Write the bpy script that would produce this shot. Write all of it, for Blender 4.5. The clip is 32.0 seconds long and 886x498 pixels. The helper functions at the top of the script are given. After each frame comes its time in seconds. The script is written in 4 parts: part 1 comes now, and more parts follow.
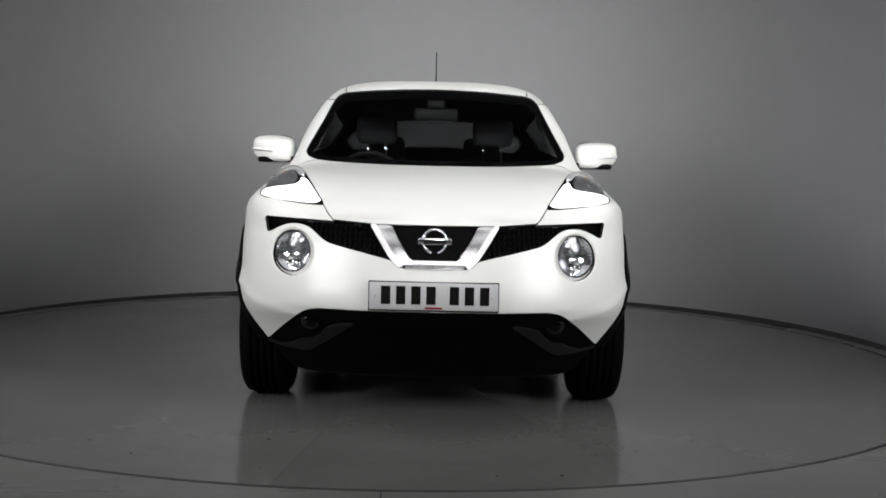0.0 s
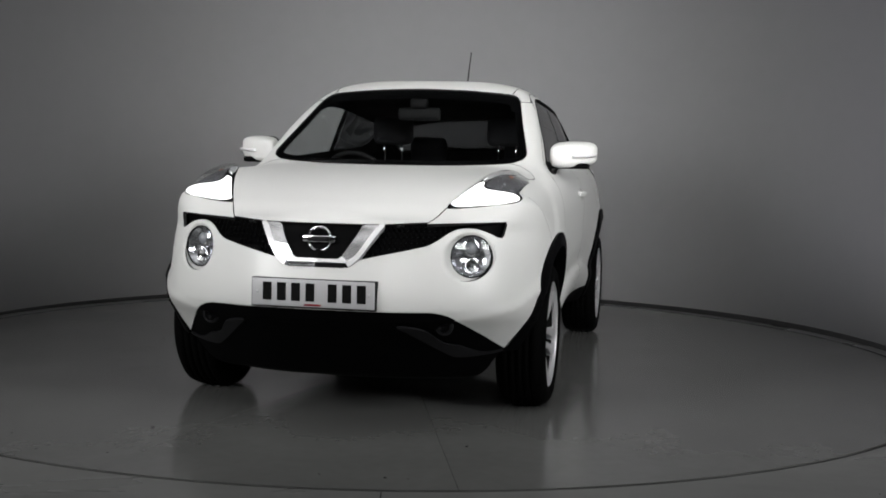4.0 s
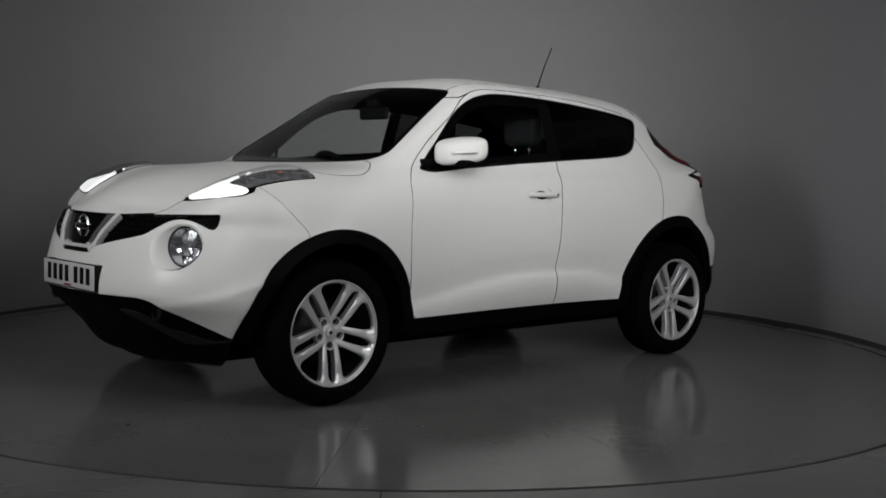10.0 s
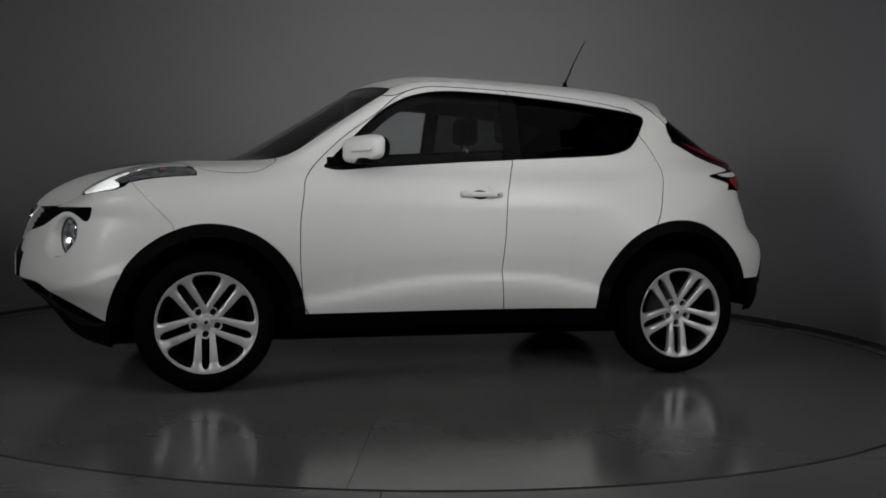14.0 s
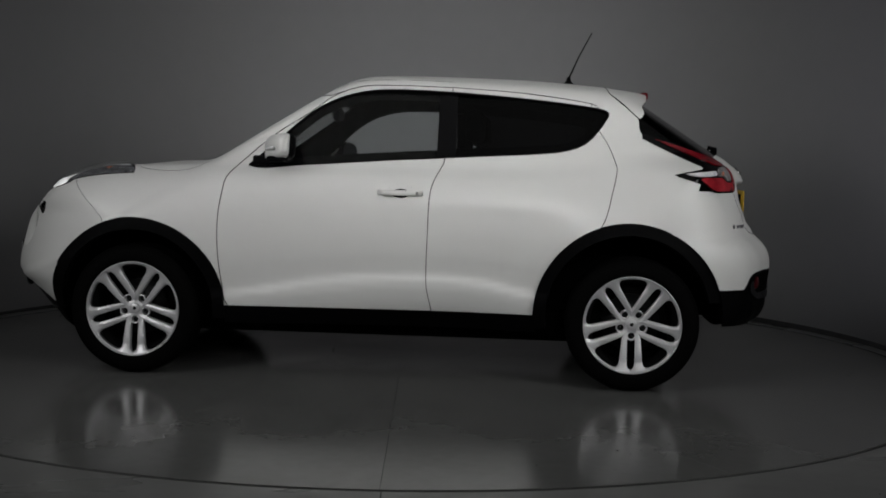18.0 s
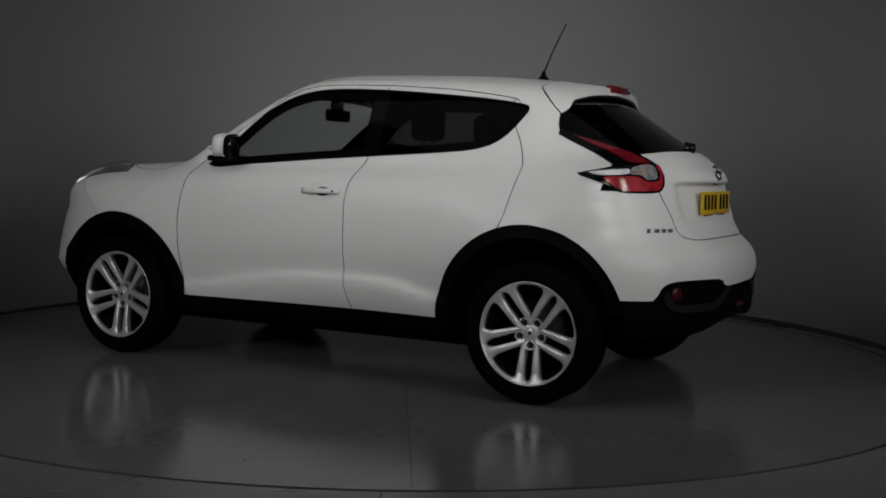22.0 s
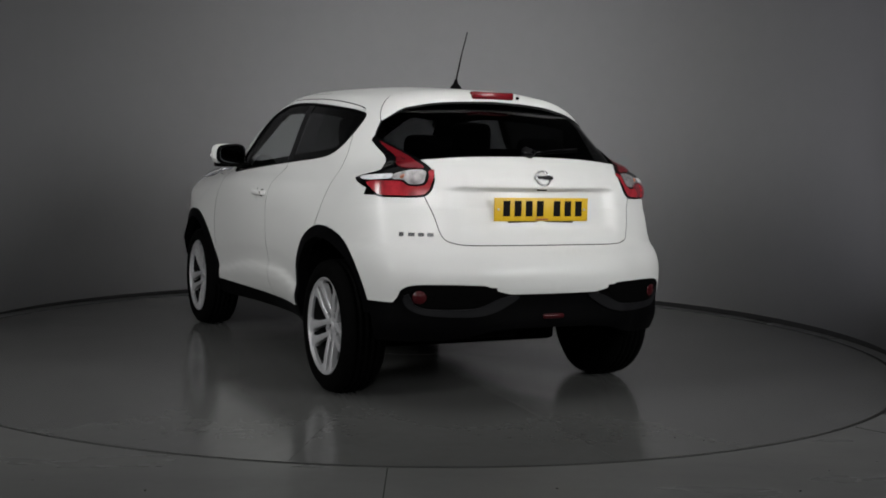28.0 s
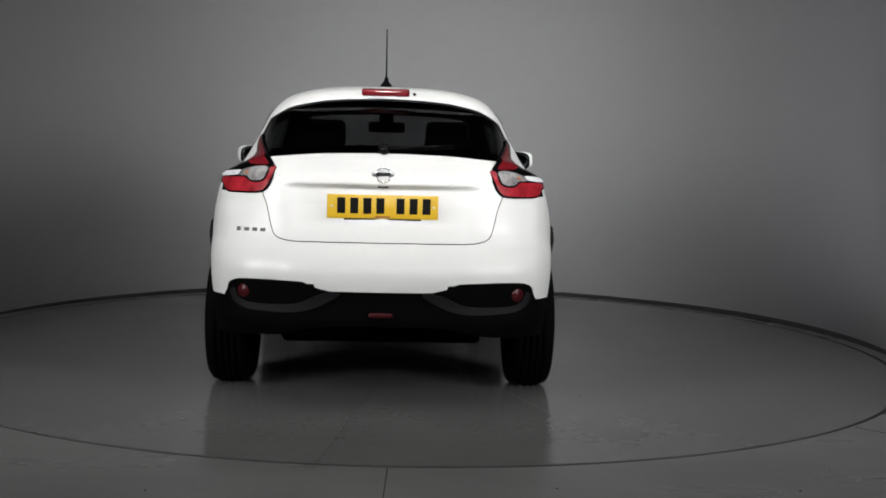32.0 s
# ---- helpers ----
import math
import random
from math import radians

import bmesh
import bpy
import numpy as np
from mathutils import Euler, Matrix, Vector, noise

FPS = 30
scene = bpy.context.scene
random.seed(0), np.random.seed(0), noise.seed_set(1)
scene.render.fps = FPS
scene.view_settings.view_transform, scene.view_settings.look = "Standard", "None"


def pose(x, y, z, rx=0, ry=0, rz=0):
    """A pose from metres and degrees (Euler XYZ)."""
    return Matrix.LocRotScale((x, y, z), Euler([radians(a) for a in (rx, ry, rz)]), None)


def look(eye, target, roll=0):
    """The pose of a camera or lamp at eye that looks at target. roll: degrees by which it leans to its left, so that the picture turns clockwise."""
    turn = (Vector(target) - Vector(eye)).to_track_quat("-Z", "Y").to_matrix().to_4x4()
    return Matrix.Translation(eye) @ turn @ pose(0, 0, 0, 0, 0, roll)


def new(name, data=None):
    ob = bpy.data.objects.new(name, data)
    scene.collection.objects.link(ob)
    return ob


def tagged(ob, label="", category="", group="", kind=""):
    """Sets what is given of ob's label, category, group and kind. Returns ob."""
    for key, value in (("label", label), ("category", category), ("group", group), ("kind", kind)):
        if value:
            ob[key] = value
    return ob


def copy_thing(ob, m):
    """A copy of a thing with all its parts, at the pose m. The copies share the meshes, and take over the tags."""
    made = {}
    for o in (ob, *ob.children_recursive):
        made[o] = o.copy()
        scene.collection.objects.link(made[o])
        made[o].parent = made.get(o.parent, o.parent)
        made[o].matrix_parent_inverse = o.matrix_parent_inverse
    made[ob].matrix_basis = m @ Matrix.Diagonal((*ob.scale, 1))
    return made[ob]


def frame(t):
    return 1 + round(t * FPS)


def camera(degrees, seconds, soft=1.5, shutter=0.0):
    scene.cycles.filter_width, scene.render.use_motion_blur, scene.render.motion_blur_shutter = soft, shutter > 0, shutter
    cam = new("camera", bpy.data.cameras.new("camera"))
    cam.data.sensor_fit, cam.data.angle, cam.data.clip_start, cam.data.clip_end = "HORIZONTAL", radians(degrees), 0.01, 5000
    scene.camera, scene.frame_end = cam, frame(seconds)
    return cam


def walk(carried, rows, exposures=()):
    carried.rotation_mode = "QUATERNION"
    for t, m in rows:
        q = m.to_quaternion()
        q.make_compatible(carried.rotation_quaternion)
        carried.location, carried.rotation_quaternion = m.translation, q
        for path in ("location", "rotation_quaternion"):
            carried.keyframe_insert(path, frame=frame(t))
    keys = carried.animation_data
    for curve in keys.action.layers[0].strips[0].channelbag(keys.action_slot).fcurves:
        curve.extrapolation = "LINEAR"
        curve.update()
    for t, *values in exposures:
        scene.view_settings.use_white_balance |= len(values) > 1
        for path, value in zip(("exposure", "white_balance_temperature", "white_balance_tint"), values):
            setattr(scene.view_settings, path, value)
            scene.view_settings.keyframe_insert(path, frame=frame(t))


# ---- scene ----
cam = camera(42.38, 32.0, soft=1.8)
# Studio camera: stands still, then backs off half a metre late in the shot.
EYE_A, EYE_B = (0.0, -6.719, 1.089), (0.0, -7.221, 1.169)


def aim(k):
    """The camera's pose, k = 0 at its first stand, 1 at its second."""
    mix = lambda a, b: a + (b - a) * k
    x, y, z = (mix(a, b) for a, b in zip(EYE_A, EYE_B))
    pan, tilt, roll = radians(mix(-1.878, -1.698)), radians(mix(-4.080, -4.439)), mix(1.311, 1.341)
    way = (-math.sin(pan) * math.cos(tilt), math.cos(pan) * math.cos(tilt), math.sin(tilt))
    return look((x, y, z), (x + way[0], y + way[1], z + way[2]), roll)


walk(cam, [(t, aim(k)) for t, k in ((0, 0), (24, 0), (24.5, 0), (24.65, 0.06), (24.8, 0.36), (25, 0.67), (25.2, 0.93), (25.4, 1), (26, 1), (32, 1))],
     exposures=((0, 0.25), (1.5, 0.25), (6, -0.38), (7, -0.48), (9, -0.52), (10, -0.7), (12, -1.22), (13, -1.28), (17, -1.2), (20, -1.38), (21, -1.42), (23, -1.2), (24, -0.65), (25, -0.42), (26, -0.42), (28, -0.48), (30, -0.28), (32, 0.05)))

# ---- light ----
world = bpy.data.worlds.new("studio_dark")
world.use_nodes = True
world.node_tree.nodes["Background"].inputs[0].default_value = (0.5, 0.52, 0.55, 1)
world.node_tree.nodes["Background"].inputs[1].default_value = 0.02
scene.world = world


def area_light(name, place, target, size_x, size_y, power, spread=180, colour=(1, 1, 1)):
    lamp = bpy.data.lights.new(name, "AREA")
    lamp.shape, lamp.size, lamp.size_y, lamp.energy, lamp.color, lamp.spread = "RECTANGLE", size_x, size_y, power, colour, radians(spread)
    ob = new(name, lamp)
    ob.matrix_world = look(place, target)
    return ob


area_light("overhead_softbox_light", (0.0, -2.5, 3.62), (0.0, -2.3, 0.0), 6.4, 3.6, 58, 160)
area_light("front_softbox_light", (0.4, -8.4, 3.4), (0.4, 3.3, 2.0), 3.2, 1.4, 60, 36)
area_light("left_softbox_light", (-4.5, -5.2, 2.7), (0.0, -0.3, 0.9), 1.4, 2.0, 25, 62)
area_light("right_softbox_light", (4.5, -5.2, 2.7), (0.0, -0.3, 0.9), 1.4, 2.0, 25, 62)
area_light("side_strip_light", (3.0, -0.62, 1.7), (3.12, 0.15, 1.6), 0.05, 2.6, 2.6, 36, (0.88, 0.88, 1.0))

# ---- materials ----


def material(name, colour, rough=0.5, metal=0.0, vary=0.08, scale=6.0, bump=0.0, bump_scale=60.0, coat=0.0, emit=0.0, alpha_tint=None, spec=0.5):
    """A node material with colour variation at two scales and optional relief."""
    m = bpy.data.materials.new(name)
    m.use_nodes = True
    n, l = m.node_tree.nodes, m.node_tree.links
    b = n["Principled BSDF"]
    b.inputs["Roughness"].default_value, b.inputs["Metallic"].default_value = rough, metal
    b.inputs["Coat Weight"].default_value, b.inputs["Coat Roughness"].default_value = coat, 0.04
    b.inputs["Specular IOR Level"].default_value = spec
    co = n.new("ShaderNodeTexCoord")
    if vary > 0:
        big, small = n.new("ShaderNodeTexNoise"), n.new("ShaderNodeTexNoise")
        big.inputs["Scale"].default_value, small.inputs["Scale"].default_value = scale, scale * 12
        big.inputs["Detail"].default_value = small.inputs["Detail"].default_value = 4
        add = n.new("ShaderNodeMath")
        add.operation = "ADD"
        half = n.new("ShaderNodeMath")
        half.operation, half.inputs[1].default_value = "MULTIPLY", 0.4
        ramp = n.new("ShaderNodeMapRange")
        ramp.inputs["From Min"].default_value, ramp.inputs["From Max"].default_value = 0.4, 1.0
        ramp.inputs["To Min"].default_value, ramp.inputs["To Max"].default_value = 1 - vary, 1 + vary
        mul = n.new("ShaderNodeVectorMath")
        mul.operation = "SCALE"
        mul.inputs[0].default_value = colour[:3]
        l.new(co.outputs["Object"], big.inputs["Vector"]), l.new(co.outputs["Object"], small.inputs["Vector"])
        l.new(small.outputs["Fac"], half.inputs[0])
        l.new(big.outputs["Fac"], add.inputs[0]), l.new(half.outputs[0], add.inputs[1])
        l.new(add.outputs[0], ramp.inputs["Value"]), l.new(ramp.outputs[0], mul.inputs["Scale"])
        l.new(mul.outputs[0], b.inputs["Base Color"])
        rr = n.new("ShaderNodeMapRange")
        rr.inputs["From Min"].default_value, rr.inputs["From Max"].default_value = 0.4, 1.0
        rr.inputs["To Min"].default_value, rr.inputs["To Max"].default_value = max(rough * 0.85, 0.0), min(rough * 1.15, 1.0)
        l.new(add.outputs[0], rr.inputs["Value"]), l.new(rr.outputs[0], b.inputs["Roughness"])
    else:
        b.inputs["Base Color"].default_value = (*colour[:3], 1)
    if bump > 0:
        tex, bm_ = n.new("ShaderNodeTexNoise"), n.new("ShaderNodeBump")
        tex.inputs["Scale"].default_value, tex.inputs["Detail"].default_value = bump_scale, 3
        bm_.inputs["Strength"].default_value, bm_.inputs["Distance"].default_value = bump, 0.002
        l.new(co.outputs["Object"], tex.inputs["Vector"]), l.new(tex.outputs["Fac"], bm_.inputs["Height"]), l.new(bm_.outputs[0], b.inputs["Normal"])
    if emit > 0:
        b.inputs["Emission Color"].default_value, b.inputs["Emission Strength"].default_value = (*colour[:3], 1), emit
    return m


def glass(name, tint, gloss_rough=0.02, ior=1.5, edge=0.92):
    """A thin pane: tinted see-through with a glossy surface."""
    m = bpy.data.materials.new(name)
    m.use_nodes = True
    n, l = m.node_tree.nodes, m.node_tree.links
    n.remove(n["Principled BSDF"])
    clear, shine, mix, fres = n.new("ShaderNodeBsdfTransparent"), n.new("ShaderNodeBsdfGlossy"), n.new("ShaderNodeMixShader"), n.new("ShaderNodeLayerWeight")
    power, gain = n.new("ShaderNodeMath"), n.new("ShaderNodeMath")
    power.operation, power.inputs[1].default_value = "POWER", 5
    gain.operation, gain.inputs[1].default_value, gain.inputs[2].default_value = "MULTIPLY_ADD", edge, ((ior - 1) / (ior + 1)) ** 2
    clear.inputs[0].default_value = (*tint, 1)
    shine.inputs["Roughness"].default_value = gloss_rough
    fres.inputs["Blend"].default_value = 0.5
    l.new(fres.outputs["Facing"], power.inputs[0]), l.new(power.outputs[0], gain.inputs[0]), l.new(gain.outputs[0], mix.inputs[0])
    l.new(clear.outputs[0], mix.inputs[1]), l.new(shine.outputs[0], mix.inputs[2])
    l.new(mix.outputs[0], n["Material Output"].inputs["Surface"])
    return m


PAINT = material("white_car_paint", (0.64, 0.644, 0.628), 0.45, vary=0.015, scale=2.0, coat=0.22)
PAINT.node_tree.nodes["Principled BSDF"].inputs["Coat Roughness"].default_value = 0.18
CLAD = material("black_grained_plastic", (0.0018, 0.0018, 0.002), 0.5, vary=0.15, bump=0.25, bump_scale=400, spec=0.03)
DARK = material("dark_inner_metal", (0.002, 0.002, 0.002), 0.8, vary=0.2, spec=0.02)
TYRE = material("tyre_rubber", (0.002, 0.002, 0.002), 0.8, vary=0.2, bump=0.3, bump_scale=120, spec=0.03)
ALLOY = material("silver_alloy", (0.58, 0.58, 0.59), 0.36, metal=0.55, vary=0.05, scale=8)
ALLOY_DARK = material("brake_metal", (0.012, 0.012, 0.013), 0.5, metal=0.5, vary=0.1)
BARREL = material("dark_wheel_barrel", (0.004, 0.004, 0.004), 0.7, vary=0.1, spec=0.08)
SATIN_CHROME = material("satin_chrome", (0.80, 0.80, 0.81), 0.32, metal=0.35, vary=0.03)
CHROME = material("chrome", (0.82, 0.82, 0.83), 0.07, metal=1.0, vary=0.03)
GLOSS_BLACK = material("gloss_black", (0.002, 0.002, 0.0023), 0.1, vary=0.1, spec=0.12)
GLASS_FRONT = glass("front_glass", (0.78, 0.80, 0.79), 0.02, 1.5, 0.7)
GLASS_SIDE = glass("side_glass", (0.86, 0.89, 0.88), 0.02, 1.32)
GLASS_DARK = glass("privacy_glass", (0.095, 0.098, 0.10), 0.02, 1.22)
RED_LENS = material("red_lamp_lens", (0.25, 0.012, 0.019), 0.2, vary=0.6, scale=22, coat=0.25)
RED_DEEP = material("deep_red_lens", (0.12, 0.006, 0.010), 0.2, vary=0.1, scale=30, coat=0.15, spec=0.25)
DULL_RED = material("dull_red_reflector", (0.045, 0.004, 0.006), 0.3, vary=0.1, scale=30, spec=0.25)
LAMP_GREY = material("silvered_lamp_inside", (0.62, 0.62, 0.65), 0.3, metal=0.05, vary=0.25, scale=45, coat=0.6)
LAMP_SMOKE = material("smoked_lamp_inside", (0.30, 0.30, 0.32), 0.25, metal=0.6, vary=0.6, scale=30, coat=0.6)
TAIL_CLEAR = material("clear_lamp_inside", (0.45, 0.43, 0.43), 0.2, metal=0.6, vary=0.6, scale=28, coat=0.6)
BAND_GREY = material("brushed_grey_chrome", (0.62, 0.62, 0.63), 0.24, metal=0.9, vary=0.05)
AMBER = material("amber_bulb", (0.30, 0.10, 0.05), 0.3, vary=0.1)
LED = material("daylight_led_guide", (1.0, 1.0, 1.0), 0.3, vary=0, emit=1.6)
PLATE_W = material("white_reflective_plate", (0.46, 0.46, 0.47), 0.4, vary=0.05)
PLATE_Y = material("yellow_reflective_plate", (0.60, 0.38, 0.012), 0.4, vary=0.05)
PLATE_K = material("plate_black", (0.003, 0.003, 0.003), 0.6, vary=0.1, spec=0.1)
GREY_TRIM = material("satin_grey_plastic", (0.010, 0.010, 0.011), 0.4, vary=0.1, spec=0.15)
MIRROR = material("mirror_glass", (0.07, 0.073, 0.08), 0.02, metal=1.0, vary=0)
REFLECTOR = material("lamp_reflector", (0.62, 0.62, 0.65), 0.2, metal=0.95, vary=0.25, scale=60)
LENS = glass("clear_lens", (0.92, 0.93, 0.93), 0.03, 1.45)
SEAT = material("dark_seat_cloth", (0.012, 0.012, 0.014), 0.9, vary=0.2, bump=0.4, bump_scale=500, spec=0.2)
TRIM = material("dark_cabin_plastic", (0.005, 0.005, 0.0055), 0.6, vary=0.15, bump=0.2, bump_scale=300, spec=0.12)
WALL = material("grey_matt_wall_paint", (0.245, 0.242, 0.25), 0.85, vary=0.05, scale=0.7, bump=0.12, bump_scale=90, spec=0.2)
FLOOR = material("grey_polished_concrete", (0.15, 0.152, 0.147), 0.34, vary=0.14, scale=1.6)
DISC = material("grey_turntable_paint", (0.13, 0.132, 0.128), 0.24, vary=0.15, scale=1.5)


def scuffed(m, low, high, scale):
    """Patches of duller and glossier finish, streaked along one way."""
    n, l = m.node_tree.nodes, m.node_tree.links
    co, mp, tex, ramp = n.new("ShaderNodeTexCoord"), n.new("ShaderNodeMapping"), n.new("ShaderNodeTexNoise"), n.new("ShaderNodeMapRange")
    mp.inputs["Scale"].default_value = (1.0, 2.6, 1.0)
    tex.inputs["Scale"].default_value, tex.inputs["Detail"].default_value, tex.inputs["Distortion"].default_value = scale, 4, 0.2
    ramp.inputs["From Min"].default_value, ramp.inputs["From Max"].default_value = 0.38, 0.62
    ramp.inputs["To Min"].default_value, ramp.inputs["To Max"].default_value = low, high
    l.new(co.outputs["Object"], mp.inputs["Vector"]), l.new(mp.outputs[0], tex.inputs["Vector"]), l.new(tex.outputs["Fac"], ramp.inputs["Value"])
    l.new(ramp.outputs[0], n["Principled BSDF"].inputs["Roughness"])


scuffed(DISC, 0.145, 0.19, 1.1)
scuffed(FLOOR, 0.27, 0.36, 1.0)
# Dark colour on panel edges stands in for the shade inside the gaps.
EDGE_SHADE = material("dark_panel_edge_shade", (0.02, 0.02, 0.02), 0.7, vary=0.1, spec=0.1)
SEAM = material("black_gap", (0.01, 0.01, 0.01), 0.8, vary=0.1)

# ---- mesh helpers ----


def part(name, bm, mat, parent=None, label="", smooth=True):
    """Links a bmesh as one mesh object under a thing or part."""
    me = bpy.data.meshes.new(name)
    bm.to_mesh(me)
    bm.free()
    return mesh_ob(name, me, mat, parent, label, smooth)


def mesh_ob(name, me, mat, parent=None, label="", smooth=True):
    if mat:
        me.materials.append(mat)
    if smooth:
        me.shade_smooth()
    ob = new(name, me)
    if parent:
        ob.parent = parent
    return tagged(ob, label)


def rounded_box(sx, sy, sz, bevel=0.01, at=(0, 0, 0), m=None, segs=2):
    bm = bmesh.new()
    bmesh.ops.create_cube(bm, size=1, matrix=Matrix.Translation(at) @ Matrix.Diagonal((sx, sy, sz, 1)))
    if bevel > 0:
        bmesh.ops.bevel(bm, geom=bm.edges[:], offset=bevel, segments=segs, affect="EDGES", profile=0.5)
    if m:
        bmesh.ops.transform(bm, matrix=m, verts=bm.verts[:])
    return bm


def lathe(profile, steps=48, axis="y", span=(0, 360)):
    """A bmesh turned from (radius, along) pairs about an axis."""
    bm = bmesh.new()
    full = abs(span[1] - span[0]) >= 359.9
    rings = []
    for i in range(steps if full else steps + 1):
        a = radians(span[0] + (span[1] - span[0]) * i / steps)
        ring = []
        for r, h in profile:
            c, s = r * math.cos(a), r * math.sin(a)
            ring.append(bm.verts.new({"y": (c, h, s), "z": (c, s, h), "x": (h, c, s)}[axis]))
        rings.append(ring)
    for i in range(len(rings) - (0 if full else 1)):
        a, b = rings[i], rings[(i + 1) % len(rings)]
        for j in range(len(profile) - 1):
            bm.faces.new((a[j], a[j + 1], b[j + 1], b[j]))
    bmesh.ops.remove_doubles(bm, verts=bm.verts[:], dist=1e-6)
    bmesh.ops.recalc_face_normals(bm, faces=bm.faces[:])
    return bm


def tube(points, radius, sides=8, taper=None):
    """A bmesh pipe along points; taper scales the radius from start to end."""
    bm = bmesh.new()
    pts = [Vector(p) for p in points]
    rings = []
    for i, p in enumerate(pts):
        d = (pts[min(i + 1, len(pts) - 1)] - pts[max(i - 1, 0)]).normalized()
        u = d.cross(Vector((0, 0, 1)) if abs(d.z) < 0.9 else Vector((1, 0, 0))).normalized()
        w = d.cross(u)
        r = radius * (1 + ((taper or 1) - 1) * i / (len(pts) - 1))
        rings.append([bm.verts.new(p + r * (math.cos(k * math.tau / sides) * u + math.sin(k * math.tau / sides) * w)) for k in range(sides)])
    for a, b in zip(rings, rings[1:]):
        for k in range(sides):
            bm.faces.new((a[k], a[(k + 1) % sides], b[(k + 1) % sides], b[k]))
    bm.faces.new(rings[0]), bm.faces.new(rings[-1])
    bmesh.ops.recalc_face_normals(bm, faces=bm.faces[:])
    return bm


def thing(name, label, category, group="", kind="", at=(0, 0, 0)):
    ob = new(name)
    ob.empty_display_size = 0.2
    ob.location = at
    return tagged(ob, label, category, group, kind)


# ---- the studio ----
WALL_C, WALL_R, RING_R = (0.046, 0.294), 3.08, 2.939


def curved_wall():
    """The cove wall: an arc round the back of the turntable, running on straight at both ends."""
    bm = bmesh.new()
    H, TH, steps = 3.6, 0.12, 416
    line = []
    a0, a1 = -14, 194
    for i in range(steps + 1):
        a = radians(a0 + (a1 - a0) * i / steps)
        line.append((math.cos(a), math.sin(a)))
    rows = []
    for c, s in line:
        r0, r1 = WALL_R, WALL_R + TH
        rows.append([bm.verts.new((WALL_C[0] + r * c, WALL_C[1] + r * s, z)) for r, z in ((r0, 0), (r0, H), (r1, H), (r1, 0))])
    for a, b in zip(rows, rows[1:]):
        for k in range(4):
            bm.faces.new((a[k], a[(k + 1) % 4], b[(k + 1) % 4], b[k]))
    bm.faces.new(rows[0]), bm.faces.new(rows[-1])
    bmesh.ops.recalc_face_normals(bm, faces=bm.faces[:])
    ob = part("wall_curved", bm, WALL, smooth=False)
    return tagged(ob, "grey matt-painted curved studio wall round the turntable", "wall", kind="structure")


DRAPE = material("dark_grey_studio_paint", (0.05, 0.05, 0.05), 0.9, vary=0.1, scale=0.8)
curved_wall()
for name, sx, sy, sz, at, lab in (("wall_left", 0.15, 16.0, 3.7, (-5.2, -3.5, 1.85), "plain dark grey studio side wall"), ("wall_right", 0.15, 16.0, 3.7, (5.2, -3.5, 1.85), "plain dark grey studio side wall"),
                                  ("wall_back", 10.4, 0.15, 3.7, (0, -11.5, 1.85), "plain dark grey studio wall behind the camera"), ("wall_far", 10.4, 0.15, 3.7, (0, 4.5, 1.85), "plain dark grey wall behind the curved wall")):
    tagged(part(name, rounded_box(sx, sy, sz, 0), DRAPE, smooth=False), lab, "wall", kind="structure").location = at
tagged(part("ceiling", rounded_box(10.6, 16.2, 0.15, 0), material("ceiling_paint", (0.10, 0.10, 0.10), 0.9, vary=0.05), smooth=False), "plain dark grey studio ceiling", "ceiling", kind="structure").location = (0, -3.5, 3.76)


def annulus(r0, r1, z, steps=192, half=None):
    bm = bmesh.new()
    rows = []
    for i in range(steps):
        a = math.tau * i / steps
        row = [bm.verts.new((r0 * math.cos(a), r0 * math.sin(a), z))]
        if half:
            k = 1 / max(abs(math.cos(a)), abs(math.sin(a)))
            row.append(bm.verts.new((half * k * math.cos(a), half * k * math.sin(a), z)))
        else:
            row.append(bm.verts.new((r1 * math.cos(a), r1 * math.sin(a), z)))
        rows.append(row)
    for i in range(steps):
        a, b = rows[i], rows[(i + 1) % steps]
        bm.faces.new((a[0], a[1], b[1], b[0]))
    return bm


tagged(part("floor", annulus(RING_R + 0.013, 0, 0.0, half=14), FLOOR, smooth=False), "smooth grey painted concrete studio floor", "floor", kind="structure")
tagged(part("floor_gap", lathe(((RING_R + 0.02, -0.006), (RING_R - 0.03, -0.006), (RING_R - 0.04, -0.03), (0.01, -0.03)), 96, "z"), SEAM, smooth=False), "dark pit below the turntable's edge", "floor", kind="structure")
# Flat strip over the floor; its dark colour paints the shade in the wall gap.
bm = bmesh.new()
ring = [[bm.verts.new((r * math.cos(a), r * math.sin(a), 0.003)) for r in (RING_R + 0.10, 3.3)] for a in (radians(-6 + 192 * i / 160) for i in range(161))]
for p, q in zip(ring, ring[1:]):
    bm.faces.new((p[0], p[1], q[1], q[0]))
tagged(part("trench", bm, material("trench_shade_grey", (0.055, 0.055, 0.055), 0.85, vary=0.2, scale=3, spec=0.1), smooth=False), "flat dark strip painted as shade in the gap between the turntable and the wall", "floor", kind="structure")
turntable = thing("turntable", "grey painted round turntable set flush in the floor", "turntable")
SECTORS = 14


